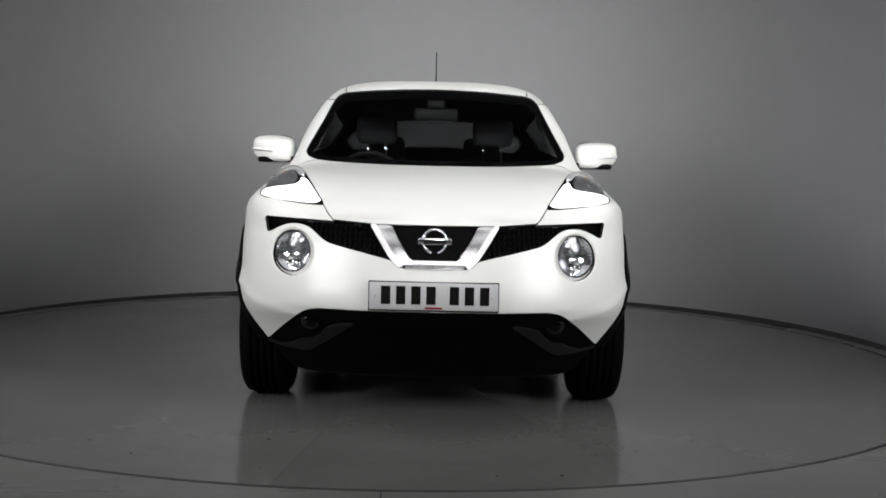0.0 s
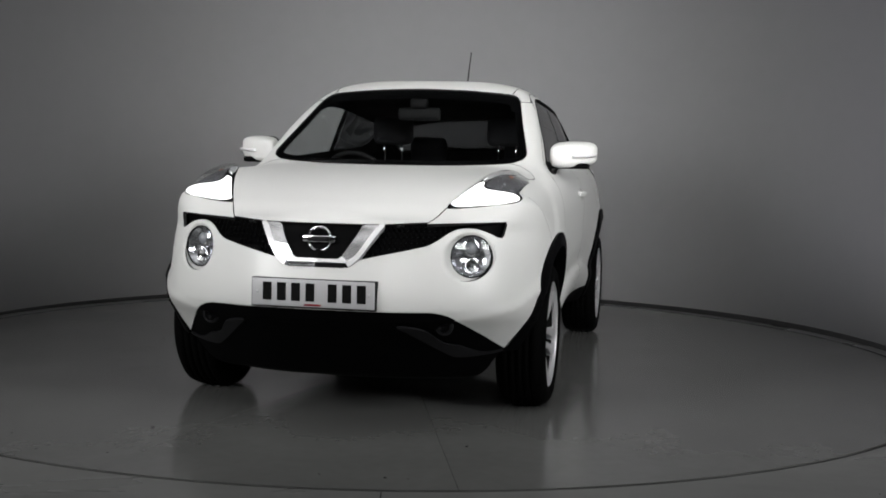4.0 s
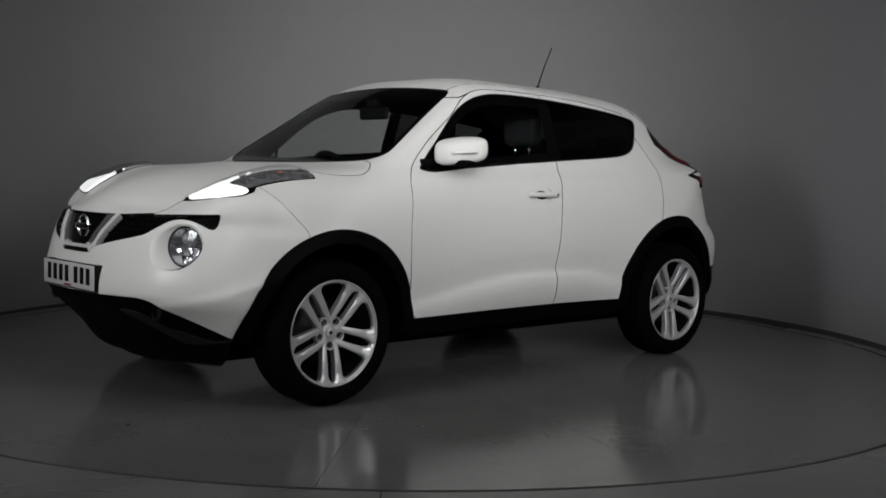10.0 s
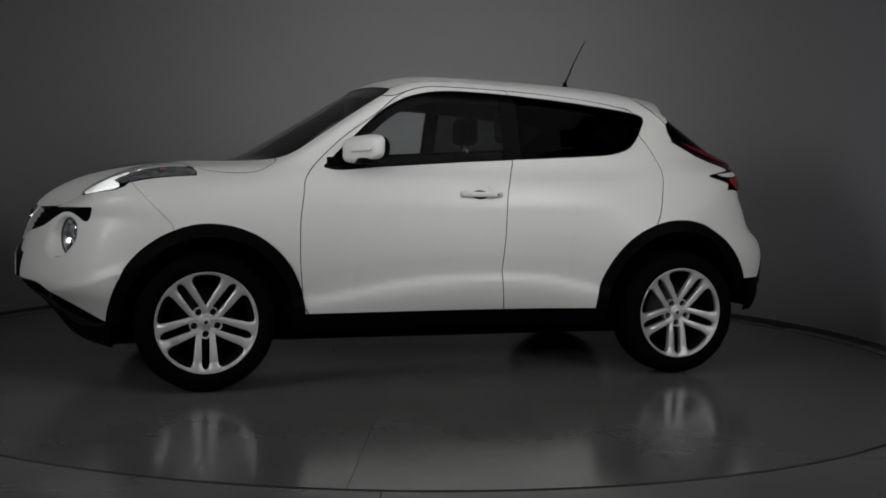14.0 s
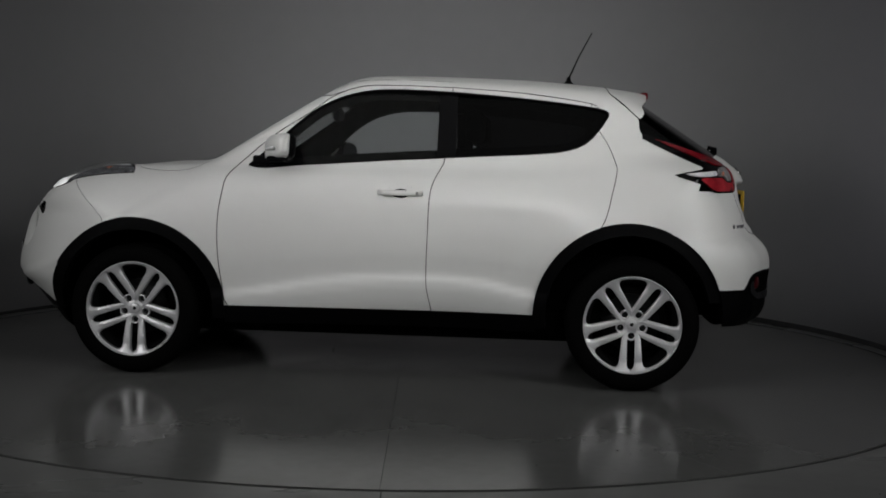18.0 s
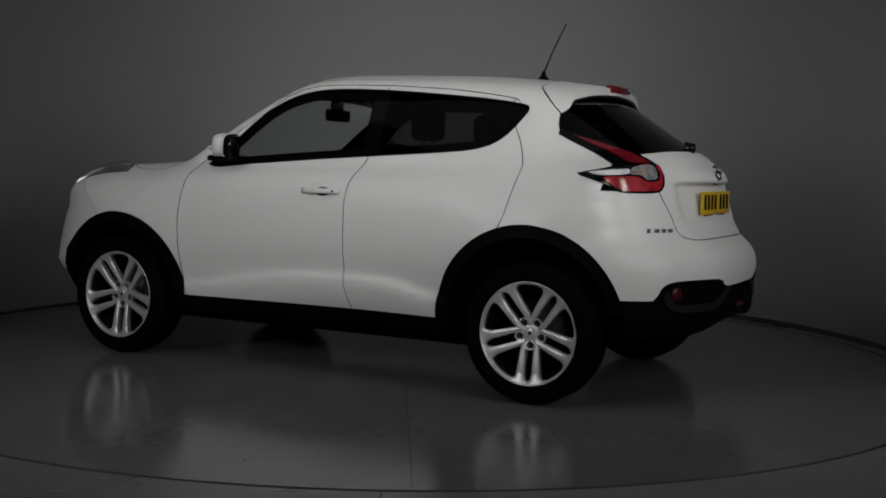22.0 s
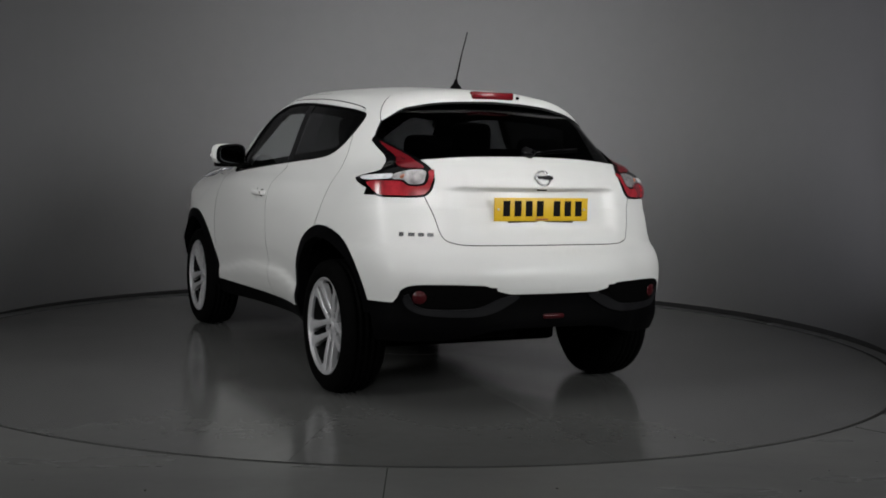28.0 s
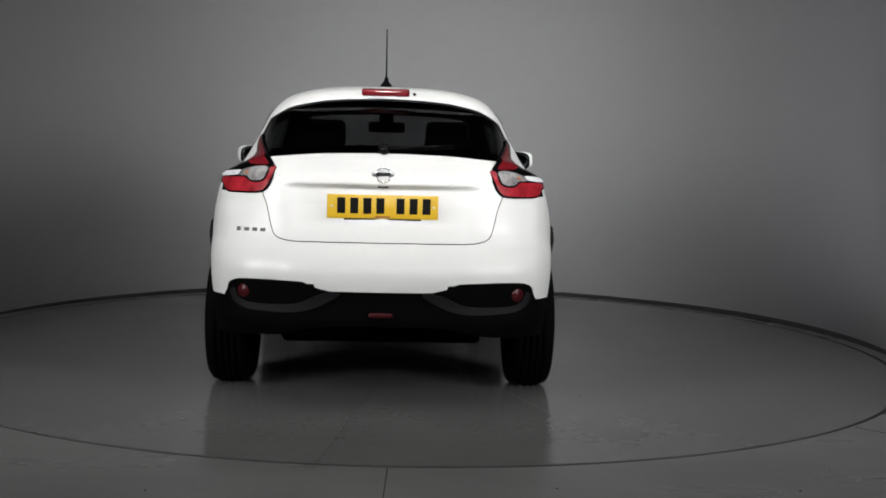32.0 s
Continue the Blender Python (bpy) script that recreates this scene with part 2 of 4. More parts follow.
def deck_plate():
    """One of the deck's sector plates, from the hub plate to the rim."""
    bm = bmesh.new()
    r0, r1, half = 0.42, RING_R - 0.013, math.pi / SECTORS
    gap, steps = 0.0008, 14
    top = []
    for r in (r0, r1):
        a = half - gap / r
        top.append([bm.verts.new((r * math.cos(-a + 2 * a * i / steps), r * math.sin(-a + 2 * a * i / steps), 0.0)) for i in range(steps + 1)])
    for i in range(steps):
        bm.faces.new((top[0][i], top[1][i], top[1][i + 1], top[0][i + 1]))
    rim = bmesh.ops.extrude_face_region(bm, geom=bm.faces[:])
    bmesh.ops.translate(bm, verts=[v for v in rim["geom"] if isinstance(v, bmesh.types.BMVert)], vec=(0, 0, -0.02))
    bmesh.ops.recalc_face_normals(bm, faces=bm.faces[:])
    return bm


plate_0 = part("deck_plate", deck_plate(), DISC, turntable, smooth=False)
for k in range(SECTORS):
    plate_k = plate_0 if k == 0 else new("deck_plate", plate_0.data)
    plate_k.parent = turntable
    plate_k.rotation_euler = (0, 0, radians(43.8 + 360 / SECTORS * (k + 0.5)))
part("hub_plate", lathe(((0.001, 0.0), (0.417, 0.0), (0.4175, -0.02)), 64, "z"), DISC, turntable, smooth=False)
# joints in the fixed floor, and grit lying about
for x0, y0, x1, y1 in ((-0.065, -2.96, -0.13, -6.4), (-1.75, -2.40, -3.2, -4.4), (2.05, -2.15, 3.9, -4.2)):
    d = Vector((x1 - x0, y1 - y0, 0))
    bm = rounded_box(d.length, 0.004, 0.002, 0, (0, 0, 0))
    bmesh.ops.transform(bm, matrix=Matrix.Translation(((x0 + x1) / 2, (y0 + y1) / 2, 0.0005)) @ Matrix.Rotation(math.atan2(d.y, d.x), 4, "Z"), verts=bm.verts[:])
    tagged(part("floor_joint", bm, SEAM, smooth=False), "thin dark joint in the floor", "floor", kind="structure")


def grit(name, places, size, parent=None):
    bm = bmesh.new()
    for x, y in places:
        s = size * random.uniform(0.5, 1.3)
        bmesh.ops.create_icosphere(bm, subdivisions=1, radius=s, matrix=pose(x, y, s * 0.3, 0, 0, random.uniform(0, 180)) @ Matrix.Diagonal((1.4, 0.8, 0.45, 1)))
    return part(name, bm, SEAM, parent, smooth=False)


rnd = random.Random(5)
outer = [(0.55, -3.2), (1.65, -2.9), (-2.1, -2.6), (0.9, -3.35), (1.9, -2.75), (-0.9, -3.3), (2.4, -2.3)] + [(rnd.uniform(-3, 3), rnd.uniform(-4.2, -3.1)) for _ in range(16)]
tagged(grit("floor_grit", outer, 0.0042), "dark grit scattered on the floor", "grit", kind="stuff")
deck_spots = [(2.68, -0.45), (2.70, 0.71), (2.71, 0.63), (-2.74, -0.82), (0.12, -1.22)] + [(r * math.cos(a), r * math.sin(a)) for r, a in ((rnd.uniform(1.2, 2.8), rnd.uniform(0, math.tau)) for _ in range(22))]
grit_ob = grit("deck_grit", deck_spots, 0.005, turntable)
tagged(grit_ob, "dark grit on the deck", kind="stuff")

# ---- the car's skin: a smooth solid, traced from within, then cut into panels ----


def curve(*pairs):
    """A smooth function of one value through (value, result) pairs."""
    xs, ys = np.array([p[0] for p in pairs], float), np.array([p[1] for p in pairs], float)
    order = np.argsort(xs)
    xs, ys = xs[order], ys[order]
    d = np.diff(ys) / np.diff(xs)
    m = np.concatenate([[d[0]], (d[1:] + d[:-1]) / 2, [d[-1]]])
    m[1:-1] = np.where(d[1:] * d[:-1] <= 0, 0, m[1:-1])

    def f(v):
        v = np.clip(v, xs[0], xs[-1])
        i = np.clip(np.searchsorted(xs, v) - 1, 0, len(xs) - 2)
        h = xs[i + 1] - xs[i]
        t = (v - xs[i]) / h
        return ys[i] * (2 * t**3 - 3 * t**2 + 1) + m[i] * h * (t**3 - 2 * t**2 + t) + ys[i + 1] * (3 * t**2 - 2 * t**3) + m[i + 1] * h * (t**3 - t**2)
    return f


def smax(a, b, k):
    return np.maximum(a, b) + np.maximum(k - np.abs(a - b), 0) ** 2 / (4 * k)


def smin(a, b, k):
    return -smax(-a, -b, k)


W_DOOR = curve((0.15, 0.70), (0.25, 0.79), (0.36, 0.834), (0.40, 0.836), (0.452, 0.820), (0.52, 0.828), (0.58, 0.8385), (0.66, 0.8455), (0.75, 0.8495), (0.84, 0.8495), (0.92, 0.8465), (1.03, 0.815), (1.09, 0.765), (1.20, 0.72), (1.33, 0.672), (1.45, 0.622), (1.60, 0.535))
W_FRONT = curve((0.15, 0.72), (0.30, 0.84), (0.45, 0.872), (0.70, 0.888), (0.87, 0.862), (0.98, 0.81), (1.06, 0.735), (1.15, 0.66), (1.33, 0.62), (1.60, 0.50))
W_REAR = curve((0.15, 0.70), (0.30, 0.82), (0.45, 0.865), (0.70, 0.880), (0.89, 0.848), (1.02, 0.805), (1.15, 0.74), (1.31, 0.650), (1.40, 0.603), (1.52, 0.513), (1.60, 0.455))
MIX_F = curve((0.55, 0), (0.80, 0.28), (1.0, 0.75), (1.25, 1), (2.3, 1))
MIX_R = curve((-0.60, 0), (-0.80, 0.25), (-1.05, 0.85), (-1.25, 1), (-2.3, 1))
X_FRONT = curve((0.15, 1.82), (0.25, 1.905), (0.34, 1.975), (0.42, 2.05), (0.47, 2.104), (0.515, 2.126), (0.56, 2.122), (0.65, 2.100), (0.76, 2.068), (0.83, 2.042), (0.86, 2.045), (0.95, 2.05), (1.2, 2.05))
PLAN_F = curve((0, 0), (0.26, 0.018), (0.42, 0.068), (0.55, 0.125), (0.66, 0.20), (0.74, 0.275), (0.81, 0.38), (0.86, 0.52), (0.90, 0.75), (1.0, 1.5))
X_REAR = curve((0.15, -1.85), (0.30, -1.96), (0.42, -2.015), (0.50, -2.01), (0.60, -2.020), (0.68, -2.010), (0.735, -1.975), (0.775, -1.930), (0.90, -1.912), (1.0, -1.895), (1.08, -1.868), (1.185, -1.80), (1.3, -1.80), (1.6, -1.80))
PLAN_R = curve((0, 0), (0.32, 0.012), (0.42, 0.03), (0.54, 0.082), (0.68, 0.150), (0.77, 0.240), (0.83, 0.385), (0.88, 0.63), (1.0, 1.4))
PLAN_RU = curve((0, 0), (0.2, 0.014), (0.4, 0.066), (0.54, 0.115), (0.68, 0.20), (0.77, 0.285), (0.83, 0.43), (0.88, 0.66), (1.0, 1.4))
TAPER = curve((-1.0, 0), (-1.18, 0.012), (-1.34, 0.05), (-1.45, 0.085), (-1.58, 0.13), (-1.75, 0.17), (-2.2, 0.22))
HOOD = curve((-1, 0.74), (0, 0.872), (0.1, 0.938), (0.2, 0.988), (0.36, 1.036), (0.68, 1.085), (1.0, 1.108), (1.3, 1.11), (2.2, 1.13), (4.2, 1.15))
ROOF = curve((0.6, 1.48), (0.30, 1.551), (0.12, 1.577), (-0.1, 1.584), (-0.42, 1.580), (-0.75, 1.571), (-1.07, 1.548), (-1.36, 1.514), (-1.6, 1.47))

CREASE = curve((0.80, 0.428), (0.63, 0.452), (0.27, 0.512), (-0.24, 0.545), (-0.50, 0.528), (-0.73, 0.478), (-0.88, 0.455))


def skin(x, y, z):
    """Negative inside the car's outer form; y is taken from the middle outwards."""
    y = np.abs(y)
    mf, mr = MIX_F(x), MIX_R(x)
    zd = z - (CREASE(x) - 0.432) * np.clip((0.85 - z) / 0.32, 0, 1)
    w = W_DOOR(zd) * (1 - mf - mr) + W_FRONT(z) * mf + W_REAR(z) * mr
    high = np.clip((z - 1.075) / 0.12, 0, 1)
    w = w - TAPER(x) * high * high * (3 - 2 * high)
    side = (y - w) * 0.92
    front = (x - X_FRONT(z) + PLAN_F(y)) * 0.85
    up = np.clip((z - 0.80) / 0.15, 0, 1)
    pocket = 0.040 / (1 + np.exp((y - 0.425) / 0.022)) / (1 + np.exp((z - 1.038) / 0.004)) / (1 + np.exp((0.84 - z) / 0.012))
    pocket = pocket - 0.010 / (1 + np.exp((y - 0.385) / 0.010)) / (1 + np.exp((1.038 - z) / 0.004)) / (1 + np.exp((z - 1.115) / 0.010))
    rear = (X_REAR(z) + PLAN_R(y) * (1 - up) + PLAN_RU(y) * up + pocket - x) * 0.85
    lip = 2.035 - 0.165 * (1 - np.exp(-(y / 0.35) ** 2))
    ridge = 0.034 * np.exp(-((y - 0.66) / 0.12) ** 2 - ((x - 1.52) / 0.28) ** 2)
    hood = (z - HOOD(lip - x) + 0.03 * (y / 0.7) ** 4 - ridge) * 0.9
    low = smax(smax(side, hood, 0.07), smax(front, rear, 0.05), 0.06)
    low = smax(low, 0.17 - z, 0.06)
    roof = z - ROOF(x) + (0.046 + 0.020 * np.clip(-x, 0, 1)) * (y / 0.53) ** (3.8 - 0.6 * np.clip(-x, 0, 1))
    screen = (x + 1.647 * (z - 1.10) - 1.017 + 0.26 * y * y) / 1.93
    hatch = (-x - 1.285 - 1.52 * (1.5 - z) + 0.42 * y * y) / 1.8
    top = smax(smax(side, roof, 0.065), smax(screen, hatch, 0.02), 0.05)
    top = smax(smax(top, rear, 0.02), 0.12 * (0.55 - z), 0.02)
    return smin(low, top, 0.035)


def traced_skin():
    """Half of the skin (y >= 0): vertices, normals and triangles."""
    a = np.linspace(-math.pi / 2, math.pi / 2, 131)
    dirs, orgs = [], []
    for u in np.linspace(0.0, math.pi / 2, 62)[:-1]:
        dirs.append((math.cos(u), math.sin(u))), orgs.append(1.42)
    for x in np.linspace(1.42, -1.30, 210):
        dirs.append((0.0, 1.0)), orgs.append(x)
    for u in np.linspace(math.pi / 2, math.pi, 72)[1:]:
        dirs.append((math.cos(u), math.sin(u))), orgs.append(-1.30)
    mids = np.concatenate([np.full(271, 0.76), 0.76 + 0.22 * np.sin(np.linspace(0, math.pi / 2, 72)[1:]) ** 2])
    dirs, orgs = np.array(dirs), np.array(orgs)
    n, m = len(orgs), len(a)
    D = np.stack([np.repeat(dirs[:, :1], m, 1), dirs[:, 1:] * np.cos(a)[None], dirs[:, 1:] * np.sin(a)[None]], -1).reshape(-1, 3)
    O = np.stack([np.repeat(orgs[:, None], m, 1), np.zeros((n, m)), np.repeat(mids[:, None], m, 1)], -1).reshape(-1, 3)
    lo, hi = np.zeros(len(D)), np.full(len(D), 1.3)
    found = np.zeros(len(D), bool)
    for k in np.linspace(0.04, 1.3, 50):
        P = O + D * k
        out = (skin(*P.T) > 0) & ~found
        hi[out], found = k, found | out
        lo[~found] = k
    for _ in range(18):
        mid = (lo + hi) / 2
        P = O + D * mid[:, None]
        out = skin(*P.T) > 0
        hi, lo = np.where(out, mid, hi), np.where(out, lo, mid)
    V = O + D * hi[:, None]
    V[:, 1] = np.maximum(V[:, 1], 0)
    V.reshape(n, m, 3)[:, [0, -1], 1] = 0
    e = 0.004
    N = np.stack([skin(*(V + d).T) - skin(*(V - d).T) for d in np.eye(3) * e], -1)
    N[V[:, 1] < 1e-5, 1] = 0
    N /= np.maximum(np.linalg.norm(N, axis=1, keepdims=True), 1e-9)
    i = (np.arange(n - 1)[:, None] * m + np.arange(m - 1)[None]).ravel()
    F = np.concatenate([np.stack([i, i + m + 1, i + 1], 1), np.stack([i, i + m, i + m + 1], 1)])
    area = np.linalg.norm(np.cross(V[F[:, 1]] - V[F[:, 0]], V[F[:, 2]] - V[F[:, 0]]), axis=1)
    return V, N, F[area > 1e-9]


def onto(axis, sign, a, b):
    """The skin's place along one axis, met from outside at the other two values (scalars)."""
    k = np.linspace(2.4, 0.0, 1201) * sign
    one = np.ones_like(k)
    p = {"x": (k, a * one, b * one), "y": (a * one, k, b * one), "z": (a * one, b * one, k)}[axis]
    return float(k[np.argmax(skin(*p) < 0)])


def clip(shape, s):
    """The piece of shape where s, a value at each vertex, is below 0."""
    V, N, F = shape
    inside = s < 0
    count = inside[F].sum(1)
    out = [tuple(f) for f in F[count == 3]]
    V2, N2, made = [V], [N], {}
    total = len(V)
    extra_v, extra_n = [], []
    for f in F[(count > 0) & (count < 3)]:
        poly = []
        for a, b in ((f[0], f[1]), (f[1], f[2]), (f[2], f[0])):
            if inside[a]:
                poly.append(a)
            if inside[a] != inside[b]:
                key = (min(a, b), max(a, b))
                if key not in made:
                    k = s[key[0]] / (s[key[0]] - s[key[1]])
                    extra_v.append(V[key[0]] * (1 - k) + V[key[1]] * k)
                    extra_n.append(N[key[0]] * (1 - k) + N[key[1]] * k)
                    made[key] = total + len(extra_v) - 1
                poly.append(made[key])
        for k in range(1, len(poly) - 1):
            out.append((poly[0], poly[k], poly[k + 1]))
    if extra_v:
        V, N = np.concatenate([V, extra_v]), np.concatenate([N, extra_n])
    F = np.array(out, int).reshape(-1, 3)
    used = np.unique(F)
    back = np.full(len(V), -1)
    back[used] = np.arange(len(used))
    N = N[used] / np.maximum(np.linalg.norm(N[used], axis=1, keepdims=True), 1e-9)
    return V[used], N, back[F]


def rounded(points, closed=True, steps=5):
    """Corner points smoothed into a finer outline; a point repeated stays sharp."""
    p = np.array(points, float)
    out = []
    n = len(p)
    for i in range(n if closed else n - 1):
        a, b, c, d = (p[(i + k) % n] if closed else p[min(max(i + k, 0), n - 1)] for k in (-1, 0, 1, 2))
        if np.allclose(b, c):
            continue
        if np.allclose(a, b):
            a = 2 * b - c
        if np.allclose(c, d):
            d = 2 * c - b
        for t in np.arange(steps) / steps:
            out.append(0.5 * (2 * b + (c - a) * t + (2 * a - 5 * b + 4 * c - d) * t * t + (3 * b - a - 3 * c + d) * t**3))
    if not closed:
        out.append(p[-1])
    return np.array(out)


def inside_of(V, outline, axes):
    """Signed distance of V to a closed outline in the plane of two axes, negative inside."""
    P = V[:, axes]
    d2 = np.full(len(P), 1e9)
    sign = np.ones(len(P))
    n = len(outline)
    for i in range(n):
        a, b = outline[i], outline[i - 1]
        e, w = b - a, P - a
        k = np.clip((w @ e) / max(e @ e, 1e-12), 0, 1)
        d2 = np.minimum(d2, ((w - k[:, None] * e) ** 2).sum(1))
        c1, c2 = P[:, 1] >= a[1], P[:, 1] < b[1]
        c3 = e[0] * w[:, 1] > e[1] * w[:, 0]
        flip = (c1 & c2 & c3) | (~c1 & ~c2 & ~c3)
        sign = np.where(flip, -sign, sign)
    return sign * np.sqrt(d2)


XZ, YZ, XY = [0, 2], [1, 2], [0, 1]
GAP = 0.0021


def both_halves(shape):
    V, N, F = shape
    mid = V[:, 1] < 1e-5
    idx = np.where(mid, np.arange(len(V)), 0)
    other = np.where(~mid)[0]
    idx[other] = len(V) + np.arange(len(other))
    return np.concatenate([V, V[other] * (1, -1, 1)]), np.concatenate([N, N[other] * (1, -1, 1)]), np.concatenate([F, idx[F][:, ::-1]])


def flipped(shape):
    V, N, F = shape
    return V * (1, -1, 1), N * (1, -1, 1), F[:, ::-1]


def sheet(name, shape, mat, parent, label="", thick=0.008, lift=0.0, push=None, back=None):
    """A panel from a piece of skin: its face, with an edge turned inwards."""
    V, N, F = shape
    V = V + N * lift
    if push is not None:
        V = V + push(V, N)
    nv = len(V)
    e = np.concatenate([F[:, [0, 1]], F[:, [1, 2]], F[:, [2, 0]]])
    key = np.sort(e, 1)
    _, first, count = np.unique(key[:, 0] * (nv + 1) + key[:, 1], return_index=True, return_counts=True)
    rim = e[first[count == 1]]
    faces = F
    if thick and len(rim):
        on = np.unique(rim)
        top = np.full(nv, -1)
        top[on] = nv + np.arange(len(on))
        low = np.full(nv, -1)
        low[on] = nv + len(on) + np.arange(len(on))
        V = np.concatenate([V, V[on], V[on] - (N[on] if back is None else np.array(back)) * thick])
        a, b = rim[:, 0], rim[:, 1]
        faces = np.concatenate([F, np.stack([top[b], top[a], low[a]], 1), np.stack([top[b], low[a], low[b]], 1)])
    me = bpy.data.meshes.new(name)
    me.from_pydata(V.tolist(), [], faces.tolist())
    ob = mesh_ob(name, me, mat, parent, label)
    # Edges of painted panels get the dark gap shade instead of white.
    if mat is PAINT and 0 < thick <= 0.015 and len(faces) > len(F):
        me.materials.append(EDGE_SHADE)
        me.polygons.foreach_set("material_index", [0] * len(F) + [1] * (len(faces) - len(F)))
    try:
        full = np.zeros((len(V), 3))
        full[:nv] = N
        me.normals_split_custom_set_from_vertices(full.tolist())
    except Exception:
        pass
    return ob


def finer(shape):
    """The same shape with each triangle split in four."""
    V, N, F = shape
    e = np.sort(np.concatenate([F[:, [0, 1]], F[:, [1, 2]], F[:, [2, 0]]]), 1)
    pairs, back = np.unique(e, axis=0, return_inverse=True)
    ab, bc, ca = len(V) + np.asarray(back).ravel().reshape(3, -1)
    V2 = np.concatenate([V, (V[pairs[:, 0]] + V[pairs[:, 1]]) / 2])
    N2 = np.concatenate([N, N[pairs[:, 0]] + N[pairs[:, 1]]])
    N2 /= np.maximum(np.linalg.norm(N2, axis=1, keepdims=True), 1e-9)
    a, b, c = F.T
    return V2, N2, np.concatenate([np.stack(t, 1) for t in ((a, ab, ca), (ab, b, bc), (ca, bc, c), (ab, bc, ca))])


SKIN = traced_skin()
# side outlines, metres forward of the car's middle and up
ARCH_F, ARCH_R = (1.252, 0.342, 0.458), (-1.245, 0.362, 0.470)
DLO = rounded([(0.69, 1.078), (0.69, 1.078), (0.56, 1.20), (0.40, 1.345), (0.27, 1.425), (0.13, 1.468), (-0.03, 1.482), (-0.36, 1.472), (-0.82, 1.435), (-1.06, 1.405), (-1.125, 1.385), (-1.115, 1.345),
               (-1.03, 1.235), (-0.93, 1.190), (-0.77, 1.168), (-0.25, 1.135), (0.32, 1.095), (0.60, 1.068)])


def arch(V, c, grow=0.0):
    return np.hypot(V[:, 0] - c[0], V[:, 2] - c[1]) - c[2] - grow


def cut(shape, *tests):
    for t in tests:
        if not len(shape[2]):
            break
        shape = clip(shape, t(shape[0]))
    return shape


def within(outline, axes=XZ, grow=0.0):
    return lambda V: inside_of(V, outline, axes) - grow


def outside(outline, axes=XZ, grow=0.0):
    return lambda V: -inside_of(V, outline, axes) + grow


def poly(*pts):
    return np.array(pts, float)


ahead_of = lambda x: (lambda V: x - V[:, 0])
behind = lambda x: (lambda V: V[:, 0] - x)
above = lambda z: (lambda V: z - V[:, 2])
below = lambda z: (lambda V: V[:, 2] - z)
no_arch = [lambda V: -arch(V, ARCH_F), lambda V: -arch(V, ARCH_R)]

car = thing("car", "white compact crossover car with black lower cladding parked on the turntable", "car")
# seam between door and front wing, and behind
WING_SEAM = rounded([(0.745, 0.20), (0.768, 0.35), (0.797, 0.41), (0.822, 0.616), (0.826, 0.77), (0.820, 0.86), (0.806, 0.95), (0.797, 1.01), (0.764, 1.06), (0.686, 1.139), (0.57, 1.24), (0.41, 1.35), (0.295, 1.44), (0.19, 1.492)], False)
DOOR_SEAM = rounded([(-0.275, 0.20), (-0.26, 0.37), (-0.235, 0.52), (-0.24, 0.75), (-0.25, 0.97), (-0.30, 1.10), (-0.31, 1.14), (-0.33, 1.47)], False)
REAR_SEAM = rounded([(-0.78, 0.20), (-0.80, 0.40), (-1.0, 0.70), (-1.106, 0.824), (-1.15, 0.98), (-1.172, 1.09), (-1.165, 1.13), (-1.128, 1.222), (-1.075, 1.31), (-1.04, 1.44)], False)
BELOW = 0.365
WIN_F = rounded([(-0.2, 1.096), (-0.2, 1.096), (0.0, 1.097), (0.30, 1.100), (0.55, 1.112), (0.635, 1.130), (0.66, 1.155), (0.655, 1.185), (0.602, 1.32), (0.563, 1.43), (0.543, 1.468), (0.512, 1.488), (0.46, 1.496), (0.25, 1.511), (0.0, 1.518), (-0.2, 1.518), (-0.2, 1.518)])


def side_strip(seam, ahead):
    """A closed outline that holds all ahead of (or behind) a seam line."""
    far = 3.5 if ahead else -3.5
    return np.concatenate([[(seam[0][0], -3.0)], seam, [(seam[-1][0], 5.0), (far, 5.0), (far, -3.0)]])


side_hull = cut(SKIN, outside(DLO, XZ, GAP), *no_arch, above(BELOW))
ROOF_SEAM = [(0.30, 1.45), (0.193, 1.488), (0.14, 1.502), (0.077, 1.509), (-0.105, 1.509), (-0.359, 1.502), (-0.553, 1.490), (-0.698, 1.479), (-0.872, 1.459), (-1.0, 1.440), (-1.06, 1.428), (-1.10, 1.385)]
HATCH_SEAM = [(-1.10, 1.62), (-1.14, 1.49), (-1.285, 1.36), (-1.29, 1.30), (-1.32, 1.25), (-1.45, 1.19), (-1.60, 1.12), (-1.60, 0.98)]
BUMPER_F_SEAM = [(1.66, 1.08), (1.595, 0.975), (1.527, 0.901), (1.466, 0.838), (1.424, 0.795), (1.40, 0.60), (1.40, 0.1)]
BUMPER_R_SEAM = [(-1.60, 1.10), (-1.56, 0.96), (-1.50, 0.80), (-1.50, 0.1)]
HOOD_LINE = rounded([(2.3, -0.3), (2.3, 0.30), (2.05, 0.355), (1.926, 0.424), (1.815, 0.478), (1.70, 0.530), (1.60, 0.563), (1.43, 0.616), (1.31, 0.672), (1.24, 0.712), (1.10, 0.738), (1.00, 0.728), (0.93, 0.675), (0.905, 0.60), (0.945, 0.35), (0.985, -0.05), (0.985, -0.3)], steps=6)


def seam_strip(line, ahead):
    line = np.array(line, float)
    if line[0][1] > line[-1][1]:
        line = line[::-1]
    return side_strip(line, ahead)


